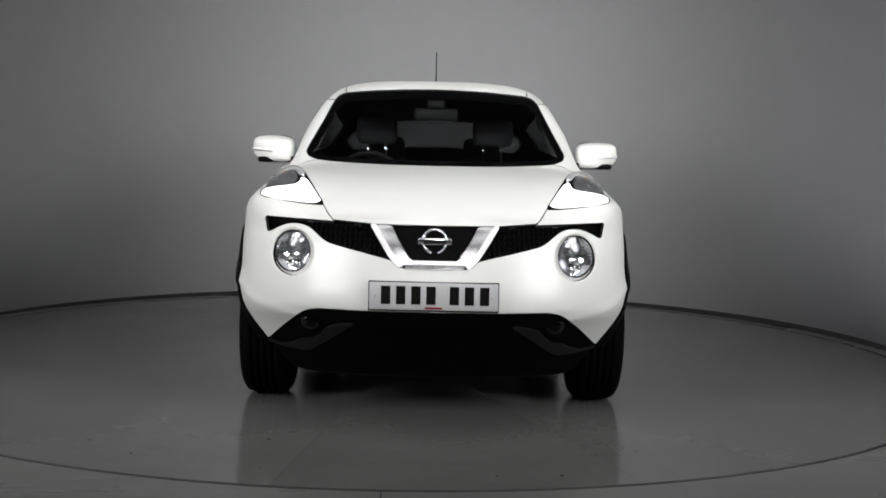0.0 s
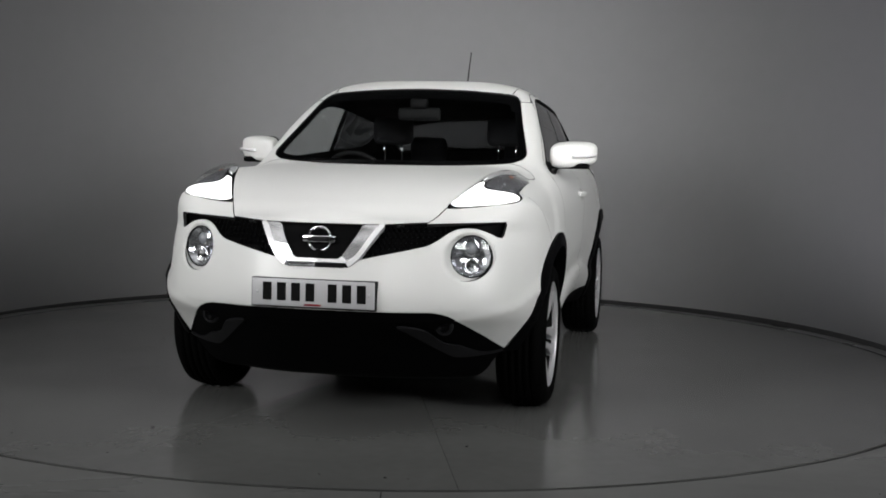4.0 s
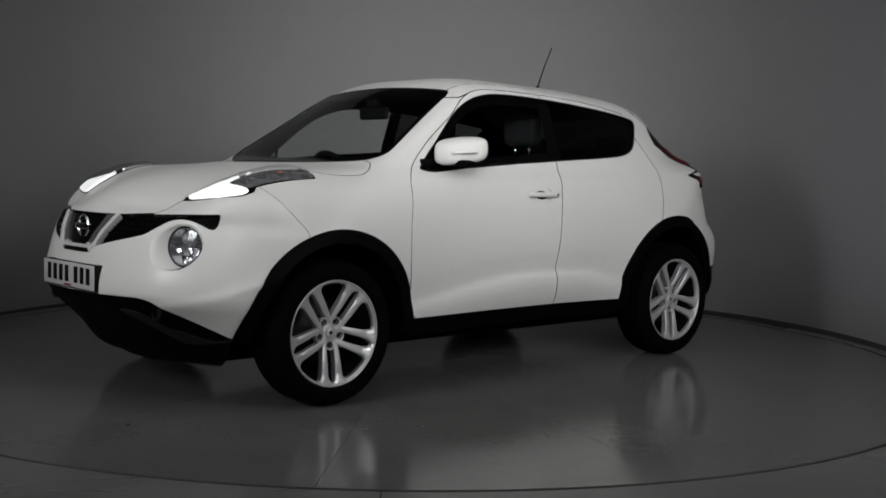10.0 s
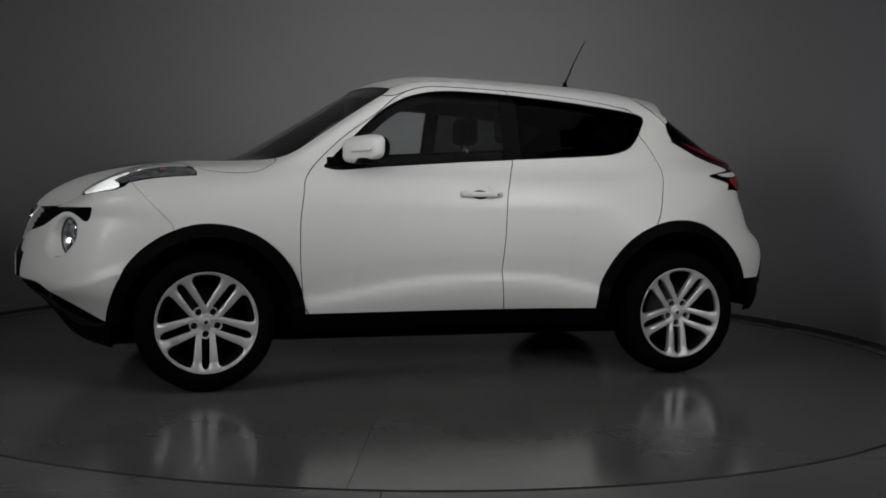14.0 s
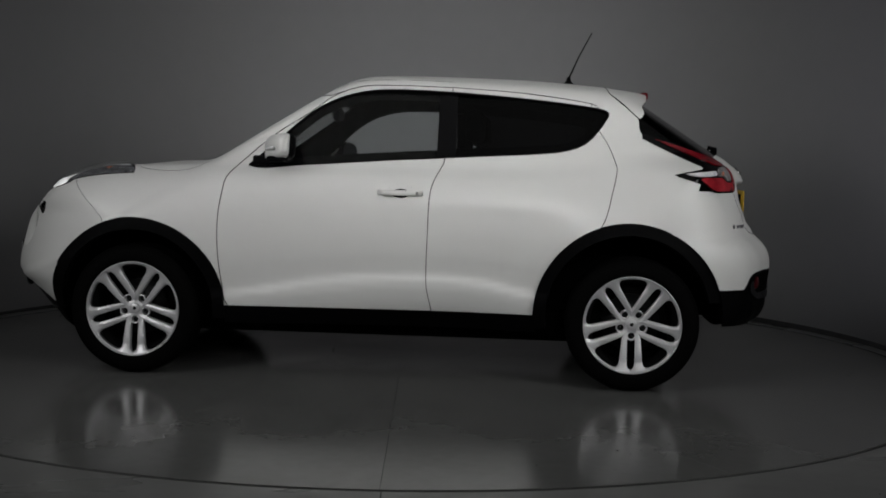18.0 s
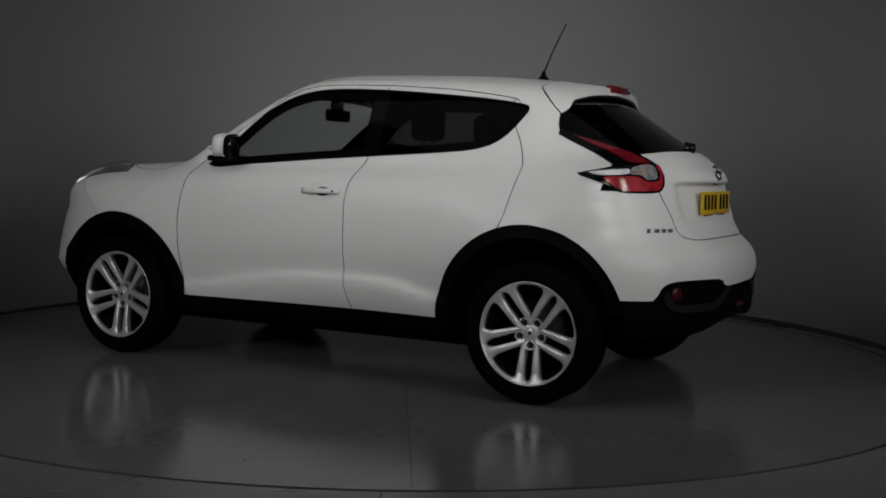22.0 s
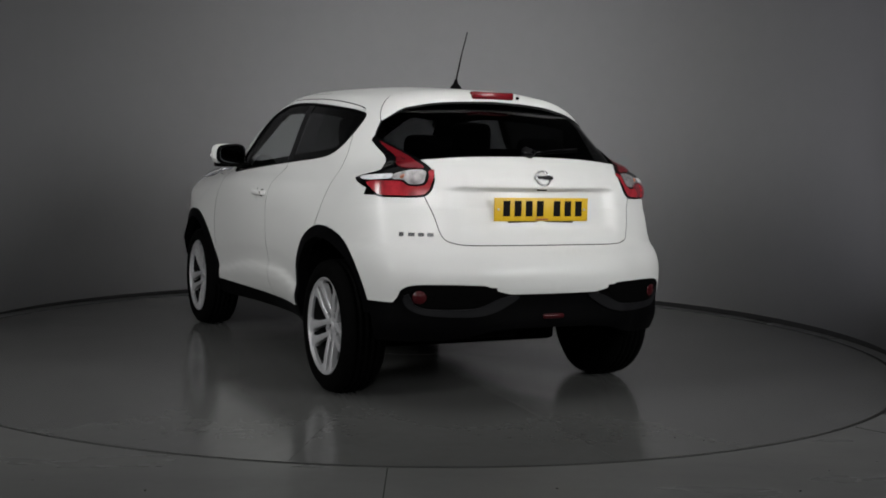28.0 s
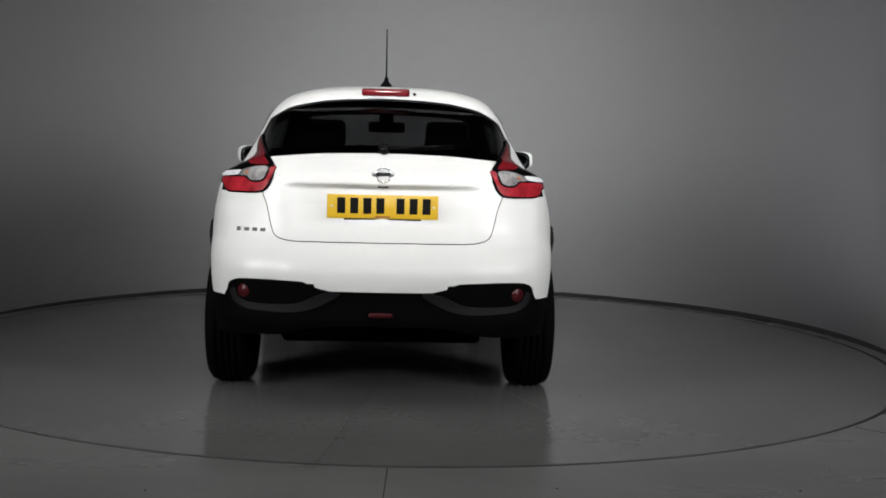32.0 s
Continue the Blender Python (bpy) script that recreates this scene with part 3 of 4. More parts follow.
wide = lambda y: (lambda V: y - V[:, 1])
above_line = lambda line: (lambda V: np.interp(V[:, 0], [p[0] for p in sorted(line)], [p[1] for p in sorted(line)]) - V[:, 2])
below_line = lambda line: (lambda V: V[:, 2] - np.interp(V[:, 0], [p[0] for p in sorted(line)], [p[1] for p in sorted(line)]))


def shifted(test, d):
    return lambda V: test(V) + d


def sides(name, shape, mat, label="", thick=0.008, lift=0.0, parent=None, push=None):
    """The same piece on both sides of the car."""
    return (sheet(name, shape, mat, parent or car, label, thick, lift, push), sheet(name, flipped(shape), mat, parent or car, label, thick, lift, push))


in_hood = within(HOOD_LINE, XY)
not_screen = lambda V: -(inside_of(V, WIN_F, YZ) + 10 * np.maximum(0.2 - V[:, 0], 0)) + GAP

# front door, rear door
HANDLE = rounded([(-0.032, 0.960), (-0.05, 0.990), (-0.10, 1.004), (-0.15, 0.990), (-0.168, 0.960), (-0.15, 0.926), (-0.10, 0.912), (-0.05, 0.926)])
d_front = cut(side_hull, outside(HANDLE, XZ), shifted(within(side_strip(WING_SEAM, False)), GAP), shifted(within(side_strip(DOOR_SEAM, True)), GAP), shifted(below_line(ROOF_SEAM), GAP), wide(0.40))
door_front = sides("front_door", d_front, PAINT)
bowl = cut(SKIN, within(HANDLE, XZ), wide(0.4))
for k, ob in enumerate(door_front):
    piece = bowl if k == 0 else flipped(bowl)
    sheet("handle_cup", piece, PAINT, ob, "", 0.0, 0.0, push=lambda V, N: -N * (0.018 * np.sqrt(np.clip(-inside_of(V, HANDLE, XZ) / 0.034, 0, 1)))[:, None])
    side = 1 if k == 0 else -1
    pts = [(0.010, 0.852), (-0.02, 0.868), (-0.06, 0.876), (-0.13, 0.876), (-0.18, 0.868), (-0.21, 0.850)]
    bm = tube([(x, y * side, 0.958) for x, y in pts], 0.0105, 10)
    bmesh.ops.scale(bm, vec=(1, 1, 1.35), space=Matrix.Translation((0, 0, -0.958)), verts=bm.verts[:])
    part("door_handle", bm, PAINT, ob)
    bm = lathe([(0.001, 0.004), (0.006, 0.004), (0.0065, 0)], 12)
    bmesh.ops.translate(bm, verts=bm.verts[:], vec=(-0.185, 0.8745, 0.958))
    if side < 0:
        bmesh.ops.scale(bm, vec=(1, -1, 1), verts=bm.verts[:])
    part("key_lock", bm, DARK, ob)
d_rear = cut(side_hull, shifted(within(side_strip(DOOR_SEAM, False)), GAP), shifted(within(side_strip(REAR_SEAM, True)), GAP), shifted(below_line(ROOF_SEAM), GAP), wide(0.40))
sides("rear_door", d_rear, PAINT)
# front wing with the screen pillar
wing = cut(side_hull, shifted(within(side_strip(WING_SEAM, True)), GAP), shifted(within(seam_strip(BUMPER_F_SEAM, False)), GAP * 0.45), outside(HOOD_LINE, XY, GAP), not_screen, shifted(below_line(ROOF_SEAM), GAP), wide(0.40))
front_wing = sides("front_wing", wing, PAINT)
# hood
hood_edge = lambda V: np.interp(np.abs(V[:, 1]), [0, 0.25, 0.43], [0.851, 0.852, 0.863]) - V[:, 2]
hood = cut(SKIN, shifted(in_hood, GAP), hood_edge, behind(2.2), ahead_of(0.80), not_screen)
sheet("hood", both_halves(hood), PAINT, car, "long domed white hood")
# front bumper
BUMPER_LOW = rounded([(-0.3, 0.505), (0.40, 0.503), (0.49, 0.499), (0.54, 0.484), (0.583, 0.452), (0.645, 0.398), (0.722, 0.324), (0.722, 0.324), (0.787, 0.342), (0.85, 0.37), (1.0, 0.39)], False)
GRILLE = rounded([(-0.3, 0.846), (-0.3, 0.846), (0.25, 0.847), (0.41, 0.856), (0.733, 0.868), (0.733, 0.868), (0.720, 0.800), (0.720, 0.800), (0.70, 0.802), (0.668, 0.820), (0.621, 0.837), (0.571, 0.840), (0.524, 0.826), (0.454, 0.776), (0.393, 0.757), (0.181, 0.708), (0.143, 0.682), (0.12, 0.676), (0.0, 0.676), (-0.3, 0.676), (-0.3, 0.676)])
bumper_low_test = lambda V: np.interp(V[:, 1], BUMPER_LOW[:, 0], BUMPER_LOW[:, 1]) - V[:, 2]
LAMP = (0.597, 0.724, 0.103)
no_lamp = lambda V: LAMP[2] - np.hypot(V[:, 1] - LAMP[0], V[:, 2] - LAMP[1]) - np.where(V[:, 0] > 1.6, 0, 9)
b_front = cut(SKIN, no_lamp, shifted(within(seam_strip(BUMPER_F_SEAM, True)), GAP * 0.45), *no_arch, bumper_low_test, outside(GRILLE, YZ, 0.0), lambda V: -np.maximum(in_hood(V), hood_edge(V) - 0.005) + GAP)
sheet("front_bumper", both_halves(b_front), PAINT, car, "white front bumper", 0.015)
b_low = cut(SKIN, ahead_of(1.40), *no_arch, shifted(lambda V: -bumper_low_test(V), GAP))
sheet("lower_front_bumper", both_halves(b_low), CLAD, car, "black plastic lower bumper", lift=-0.006)
# roof
roof = cut(SKIN, above_line([(p[0], p[1] + GAP) for p in ROOF_SEAM]), above(1.40), not_screen, shifted(within(seam_strip(HATCH_SEAM, True)), GAP), behind(0.45), ahead_of(-1.12))
sheet("roof", both_halves(roof), PAINT, car)
# rear quarter
quarter = cut(side_hull, shifted(within(side_strip(REAR_SEAM, False)), GAP), shifted(within(seam_strip(HATCH_SEAM, True)), GAP), shifted(within(seam_strip(BUMPER_R_SEAM, True)), -0.0004),
              lambda V: np.where(V[:, 0] > -1.12, below_line(ROOF_SEAM)(V) + GAP, -1.0), wide(0.3))
sides("rear_quarter", quarter, PAINT)
# tailgate, rear bumper
GATE = rounded([(-0.3, 0.778), (-0.3, 0.778), (0.30, 0.778), (0.38, 0.778), (0.46, 0.785), (0.512, 0.815), (0.545, 0.93), (0.572, 1.0), (0.60, 1.10), (0.68, 1.18), (0.80, 1.60), (0.80, 1.60), (-0.3, 1.7), (-0.3, 1.7)])
WIN_REAR = rounded([(-0.3, 1.196), (-0.3, 1.196), (0.0, 1.196), (0.30, 1.189), (0.52, 1.172), (0.60, 1.165), (0.65, 1.20), (0.662, 1.264), (0.62, 1.336), (0.504, 1.414), (0.40, 1.440), (0.25, 1.460), (0.0, 1.470), (-0.3, 1.470), (-0.3, 1.470)])
rear_part = cut(SKIN, shifted(within(seam_strip(HATCH_SEAM, False)), GAP), behind(-1.1))
gate = cut(rear_part, shifted(within(GATE, YZ), GAP), outside(WIN_REAR, YZ, 0.001), below(1.24))
spoiler = cut(rear_part, outside(WIN_REAR, YZ, -0.002), above(1.245), behind(-1.12))


def spoiler_push(V, N):
    """Draws the roof's rear edge out into an upright lip over the glass."""
    k = np.clip((-1.15 - V[:, 0]) / 0.13, 0, 1)
    k = k * k * (3 - 2 * k) * np.clip((V[:, 2] - 1.33) / 0.1, 0, 1) * np.clip((0.57 - np.abs(V[:, 1])) / 0.2, 0, 1)
    tip = np.maximum(V[:, 0] - 0.085 * k, np.minimum(-1.362 + 0.25 * V[:, 1] ** 2, V[:, 0]))
    return np.stack([tip - V[:, 0], 0 * tip, 0.006 * k], 1)


sheet("roof_spoiler", both_halves(spoiler), PAINT, car, "white roof spoiler over the rear window", 0.012, 0.001,
      push=spoiler_push)
gate_ob = sheet("tailgate", both_halves(gate), PAINT, car)
REAR_LOW = rounded([(-0.3, 0.557), (0.19, 0.558), (0.25, 0.563), (0.30, 0.575), (0.34, 0.592), (0.385, 0.602), (0.62, 0.602), (0.69, 0.592), (0.722, 0.566), (0.732, 0.525), (0.76, 0.515), (1.0, 0.515)], False)
rear_low_test = lambda V: np.interp(V[:, 1], REAR_LOW[:, 0], REAR_LOW[:, 1]) - V[:, 2]
b_rear = cut(SKIN, shifted(within(seam_strip(BUMPER_R_SEAM, False)), -0.0004), *no_arch, outside(GATE, YZ, GAP), rear_low_test, below(1.0))
sheet("rear_bumper", both_halves(b_rear), PAINT, car, "white rear bumper")
rear_bottom = curve((0, 0.395), (0.30, 0.385), (0.5, 0.34), (0.7, 0.33), (1.0, 0.33))
b_rlow = cut(SKIN, behind(-1.40), *no_arch, shifted(lambda V: -rear_low_test(V), GAP), lambda V: rear_bottom(V[:, 1]) - V[:, 2])
sheet("lower_rear_bumper", both_halves(b_rlow), CLAD, car, "black plastic lower rear bumper", lift=-0.004)
# sills
sill = cut(SKIN, below(BELOW), behind(1.40), ahead_of(-1.40), *no_arch, above(0.275))
sides("sill", sill, CLAD, "black plastic sill", lift=0.004)
# glass
sheet("windscreen", both_halves(cut(SKIN, within(WIN_F, YZ), ahead_of(0.2))), GLASS_FRONT, car, "tinted windscreen", 0.0, -0.004)
sheet("rear_window", both_halves(cut(rear_part, within(WIN_REAR, YZ))), GLASS_DARK, car, "dark privacy glass rear window", 0.0, -0.006)
screen_skin = finer(cut(SKIN, within(WIN_F, YZ), ahead_of(0.2)))
sheet("windscreen_border", both_halves(cut(screen_skin, lambda V: -(inside_of(V, WIN_F, YZ) + 0.030 + 0.02 * (V[:, 2] > 1.40)))), GLOSS_BLACK, car, "black printed border of the windscreen", 0.0, -0.007)
hatch_skin = finer(cut(rear_part, within(WIN_REAR, YZ)))
sheet("rear_window_border", both_halves(cut(hatch_skin, lambda V: -(inside_of(V, WIN_REAR, YZ) + 0.045))), GLOSS_BLACK, car, "black printed border of the rear window", 0.0, -0.009)
pane = cut(SKIN, within(DLO), wide(0.4))
sides("front_side_window", cut(pane, ahead_of(-0.27)), GLASS_SIDE, "", 0.0, -0.006)
sides("rear_side_window", cut(pane, behind(-0.36)), GLASS_DARK, "dark privacy glass", 0.0, -0.006)
sides("door_pillar_cover", cut(pane, behind(-0.268), ahead_of(-0.362)), GLOSS_BLACK, "gloss black pillar cover", 0.0, -0.004)
# inner shell that backs the gaps
shell = cut(SKIN, lambda V: np.where(V[:, 0] < -1.4, 0.42, 0.27) - V[:, 2], outside(DLO, XZ, -0.045), lambda V: -arch(V, ARCH_F, 0.03), lambda V: -arch(V, ARCH_R, 0.03), lambda V: -(inside_of(V, WIN_F, YZ) + 10 * np.maximum(0.2 - V[:, 0], 0)) - 0.03,
            lambda V: no_lamp(V) - 0.01, lambda V: -(inside_of(V, GRILLE, YZ) + 10 * np.maximum(1.5 - V[:, 0], 0)),
            lambda V: -(inside_of(V, WIN_REAR, YZ) + 10 * np.maximum(V[:, 0] + 1.2, 0)) - 0.03)
sheet("inner_shell", both_halves(shell), DARK, car, "dark inner body", 0.0, -0.014)

# ---- wheels ----


def wheel_face():
    """Five pairs of spokes running into hub and rim, with a hole for each nut."""
    r, a = np.meshgrid(np.linspace(0.018, 0.2400, 62), np.linspace(0, math.tau, 401)[:-1], indexing="ij")
    fold = (a + math.pi / 2 + math.pi / 5) % (math.tau / 5) - math.pi / 5
    u, v = (r * np.cos(fold)).ravel(), np.abs(r * np.sin(fold)).ravel()
    r, a = r.ravel(), a.ravel()
    s = np.clip((u - 0.05) / 0.17, 0, 1)
    d = np.abs(v - 0.0315 - 0.0085 * s) - (0.0118 + 0.0090 * s)
    d = smin(d, np.maximum(0.2285 - r, -0.02), 0.036)
    d = smin(d, r - 0.040, 0.014)
    hole = np.hypot(u - 0.058, v)
    d = smax(smin(d, hole - 0.0225, 0.008), 0.0165 - hole, 0.002)
    rise = np.clip(r / 0.19, 0, 1)
    y = 0.060 + 0.024 * rise * rise * (3 - 2 * rise) + 0.012 * np.clip((r - 0.19) / 0.045, 0, 1) - 0.006 * (1 - np.sqrt(np.clip(-d / 0.011, 0, 1)))
    V = np.stack([r * np.cos(a), y, r * np.sin(a)], 1)
    i, j = np.meshgrid(np.arange(61), np.arange(400), indexing="ij")
    p, q = (i * 400 + j).ravel(), (i * 400 + (j + 1) % 400).ravel()
    F = np.concatenate([np.stack([p, q, p + 400], 1), np.stack([q, q + 400, p + 400], 1)])
    N = np.tile((0.0, 1.0, 0.0), (len(V), 1))
    V, N, F = clip((V, N, F), d)
    n = np.cross(V[F[:, 1]] - V[F[:, 0]], V[F[:, 2]] - V[F[:, 0]])
    n *= np.sign(n[:, 1:2] + 1e-12)
    N = np.zeros_like(V)
    for k in range(3):
        np.add.at(N, F[:, k], n)
    return V, N / np.maximum(np.linalg.norm(N, axis=1, keepdims=True), 1e-12), F


def wheel_parts(parent):
    """One wheel about its own middle, its face towards +y."""
    tyre = [(0.222, -0.10), (0.230, -0.105), (0.262, -0.112), (0.300, -0.108), (0.322, -0.092), (0.330, -0.07), *((r, c + d) for c in (-0.048, -0.016, 0.016, 0.048) for r, d in ((0.3325, -0.005), (0.325, -0.004), (0.325, 0.004), (0.3325, 0.005))), (0.330, 0.07), (0.322, 0.092), (0.300, 0.108), (0.262, 0.112), (0.247, 0.104), (0.2425, 0.094), (0.236, 0.08)]
    part("tyre", lathe(tyre, 72), TYRE, parent)
    part("rim", lathe([(0.2425, 0.090), (0.243, 0.1005), (0.240, 0.103), (0.2365, 0.101), (0.234, 0.094)], 72), ALLOY, parent)
    part("wheel_barrel", lathe([(0.222, 0.078), (0.215, 0.05), (0.205, 0.02), (0.20, -0.08), (0.225, -0.09)], 48), BARREL, parent)
    part("wheel_back", lathe([(0.001, -0.07), (0.205, -0.07), (0.205, -0.085)], 32), BARREL, parent)
    part("brake_disc", lathe([(0.001, -0.02), (0.145, -0.02), (0.145, -0.04), (0.001, -0.04)], 40), ALLOY_DARK, parent)
    sheet("spokes", wheel_face(), ALLOY, parent, "", 0.028, back=(0, 1, 0))
    part("hub_cap", lathe([(0.001, 0.0690), (0.020, 0.0685), (0.0250, 0.066), (0.027, 0.058)], 32), ALLOY, parent)
    part("hub_emblem", lathe([(0.001, 0.0700), (0.0085, 0.0700), (0.0095, 0.0685)], 24), ALLOY_DARK, parent)
    for k in range(5):
        a = radians(-90 + 72 * k)
        bm = lathe([(0.001, 0.050), (0.007, 0.050), (0.0085, 0.047), (0.0085, 0.035)], 10)
        bmesh.ops.translate(bm, verts=bm.verts[:], vec=(0.060 * math.cos(a), 0.0, 0.060 * math.sin(a)))
        part("wheel_nut", bm, ALLOY_DARK, parent)


wheel = new("wheel")
wheel.parent = car
tagged(wheel, "silver five-double-spoke alloy wheel with black tyre")
wheel_parts(wheel)
wheel.matrix_basis = pose(1.265, 0.765, 0.333)
for x, y, turn in ((-1.265, 0.765, 0), (1.265, -0.765, 180), (-1.265, -0.765, 180)):
    copy_thing(wheel, pose(x, y, 0.333, 0, 0, turn))

for cx, cz, r in (ARCH_F, ARCH_R):
    for s in (1, -1):
        bm = lathe([(0.02, 0.50 * s), (r - 0.03, 0.50 * s), (r - 0.008, (0.84 if cx > 0 else 0.80) * s)], 48, "y", (14, 180) if cx > 0 else (-5, 180))
        bmesh.ops.translate(bm, verts=bm.verts[:], vec=(cx, 0, cz))
        part("wheel_arch_liner", bm, DARK, car)
part("underbody", rounded_box(2.90, 1.06, 0.16, 0.03, (0.26, 0, 0.27)), DARK, car)

# ---- wheel arch trims ----
def rear_tuck(V, N):
    """Draws the trims in behind the rear wheels."""
    k = np.clip((-1.32 - V[:, 0]) / 0.25, 0, 1)
    return -N * (0.028 * k * k * (3 - 2 * k))[:, None]


for c in (ARCH_F, ARCH_R):
    lip = cut(SKIN, lambda V: arch(V, c) - 0.002, lambda V: -arch(V, c, -0.058), lambda V: np.where(V[:, 0] > 1.3, 0.318, np.where(V[:, 0] < -1.3, 0.45, 0.30)) - V[:, 2], wide(0.5))
    sides("wheel_arch_trim", lip, CLAD, "black plastic arch trim", 0.05, 0.011 if c is ARCH_F else 0.014, None, rear_tuck)

# ---- front end ----
front_x = lambda y, z: onto("x", 1, y, z)
GRILLE_BACK = cut(SKIN, within(GRILLE, YZ, 0.01), ahead_of(1.5))
grille = sheet("grille", both_halves(GRILLE_BACK), CLAD, car, "black mesh grille", 0.0, -0.030)


def grille_mesh(side):
    """Rows of slanting links across one wing of the grille."""
    bm = bmesh.new()
    y = 0.20
    while y < 0.60:
        z = 0.69
        while z < 0.87:
            if float(inside_of(np.array([[1.9, y, z]]), GRILLE, YZ)[0]) < -0.008:
                x = front_x(y, z) - 0.022
                m = Matrix.Translation((x, y * side, z)) @ pose(0, 0, 0, 0, 0, math.degrees(-side * min(0.9, y))) @ pose(0, 0, 0, side * 24)
                bmesh.ops.create_cube(bm, size=1, matrix=m @ Matrix.Diagonal((0.012, 0.009, 0.020, 1)))
            z += 0.024
        y += 0.021
    return tagged(part("grille_mesh", bm, CLAD, grille, smooth=False), kind="stuff")


grille_mesh(1), grille_mesh(-1)
V_BAND = np.array([(0.112, 0.702), (0.130, 0.700), (0.165, 0.724), (0.240, 0.846), (0.176, 0.846), (0.149, 0.79), (0.106, 0.724)])
sides("grille_chrome_band", cut(SKIN, within(V_BAND, YZ), ahead_of(1.8)), BAND_GREY, "chrome arm of the V-shaped band", 0.02, 0.004, grille)
V_RIDGE = np.array([(0.118, 0.676), (0.143, 0.681), (0.181, 0.713), (0.266, 0.846), (0.238, 0.846), (0.163, 0.724), (0.128, 0.700)])
sides("band_ridge", cut(SKIN, within(V_RIDGE, YZ), ahead_of(1.8)), SATIN_CHROME, "bright outer ridge", 0.03, 0.010, grille)
V_SILL = np.array([(-0.1, 0.694), (0.124, 0.694), (0.130, 0.700), (0.108, 0.722), (0.100, 0.716), (0.089, 0.708), (-0.1, 0.708)])
V_FOOT = np.array([(-0.1, 0.674), (0.118, 0.674), (0.126, 0.692), (-0.1, 0.692)])
# The dark reflection of floor and bumper is put into this chrome's colour.
sheet("band_foot", both_halves(cut(finer(cut(SKIN, within(V_FOOT, YZ, 0.03), ahead_of(1.8))), within(V_FOOT, YZ))), material("chrome_dark_reflection", (0.30, 0.30, 0.31), 0.12, metal=1.0, vary=0.03), grille, "chrome foot of the band, dark reflection put into its colour", 0.02, 0.004)
sheet("band_sill", both_halves(cut(finer(cut(SKIN, within(V_SILL, YZ, 0.03), ahead_of(1.8))), within(V_SILL, YZ))), SATIN_CHROME, grille, "chrome foot of the V-shaped band", 0.02, 0.006)
V_INNER = np.array([(-0.1, 0.708), (0.089, 0.708), (0.106, 0.724), (0.149, 0.79), (0.176, 0.846), (-0.1, 0.846)])
sheet("grille_centre", both_halves(cut(SKIN, within(V_INNER, YZ), ahead_of(1.8))), CLAD, grille, "black centre", 0.0, -0.014)


def ring_badge(x, z, facing, size, parent, tilt=0):
    """A plain chrome ring with a bar across it."""
    lean = Matrix.Translation((x, 0, z)) @ pose(0, 0, 0, 0, tilt)
    bm = lathe([(size * 0.80, 0.0), (size * 0.82, 0.008), (size * 0.95, 0.009), (size, 0.0)], 40, "x")
    bmesh.ops.transform(bm, matrix=lean @ Matrix.Diagonal((facing, 1, 1, 1)), verts=bm.verts[:])
    bmesh.ops.recalc_face_normals(bm, faces=bm.faces[:])
    badge = part("badge", bm, CHROME, parent, "chrome ring badge")
    part("badge_bar", rounded_box(0.012, size * 2.55, size * 0.50, 0.004, (facing * 0.008, 0, 0), lean), CHROME, badge)
    part("badge_plaque", rounded_box(0.004, size * 1.75, size * 0.34, 0.001, (facing * 0.0155, 0, 0), lean), GREY_TRIM, badge)


ring_badge(front_x(0, 0.79) - 0.004, 0.787, 1, 0.054, grille)


def number_plate(x, z, facing, mat, label, deep):
    rim_w, rim_h, low = (0.528, 0.119, 0.002) if facing > 0 else (0.36, 0.10, 0.014)
    holder = part("number_plate_holder", rounded_box(deep, rim_w, rim_h, 0.003, (x - facing * (0.002 + deep / 2), 0, z - low)), PLATE_K, car)
    plate = part("number_plate", rounded_box(0.006, 0.52, 0.111, 0.003, (x, 0, z)), mat, holder, label)
    y = -0.219
    for k in range(7):
        wide_bar = 0.038
        part("plate_bar", rounded_box(0.002, wide_bar, 0.074, 0.0008, (x + facing * 0.0035, (y + 0.025) * facing, z + 0.004)), PLATE_K, plate, smooth=False)
        y += 0.061 + (0.033 if k == 3 else 0)
    part("dealer_bar", rounded_box(0.002, 0.07, 0.008, 0.0008, (x + facing * 0.0035, 0.0, z - 0.047)), RED_LENS if facing > 0 else AMBER, plate, smooth=False)
    for s in (-1, 1):
        bm = lathe([(0.001, 0.0035), (0.005, 0.003), (0.006, 0)], 12, "x")
        bmesh.ops.scale(bm, vec=(facing, 1, 1), verts=bm.verts[:])
        bmesh.ops.translate(bm, verts=bm.verts[:], vec=(x + facing * 0.003, 0.238 * s, z))
        part("plate_screw", bm, PLATE_W, plate)
    part("holder_text_bar", rounded_box(0.002, 0.34, 0.007, 0.0008, (x - facing * 0.0015, 0.0, z - 0.0585)), GREY_TRIM, holder, smooth=False)


number_plate(2.126, 0.569, 1, PLATE_W, "white front number plate with dark bars", 0.05)
number_plate(-1.884, 0.945, -1, PLATE_Y, "yellow rear number plate with dark bars", 0.012)


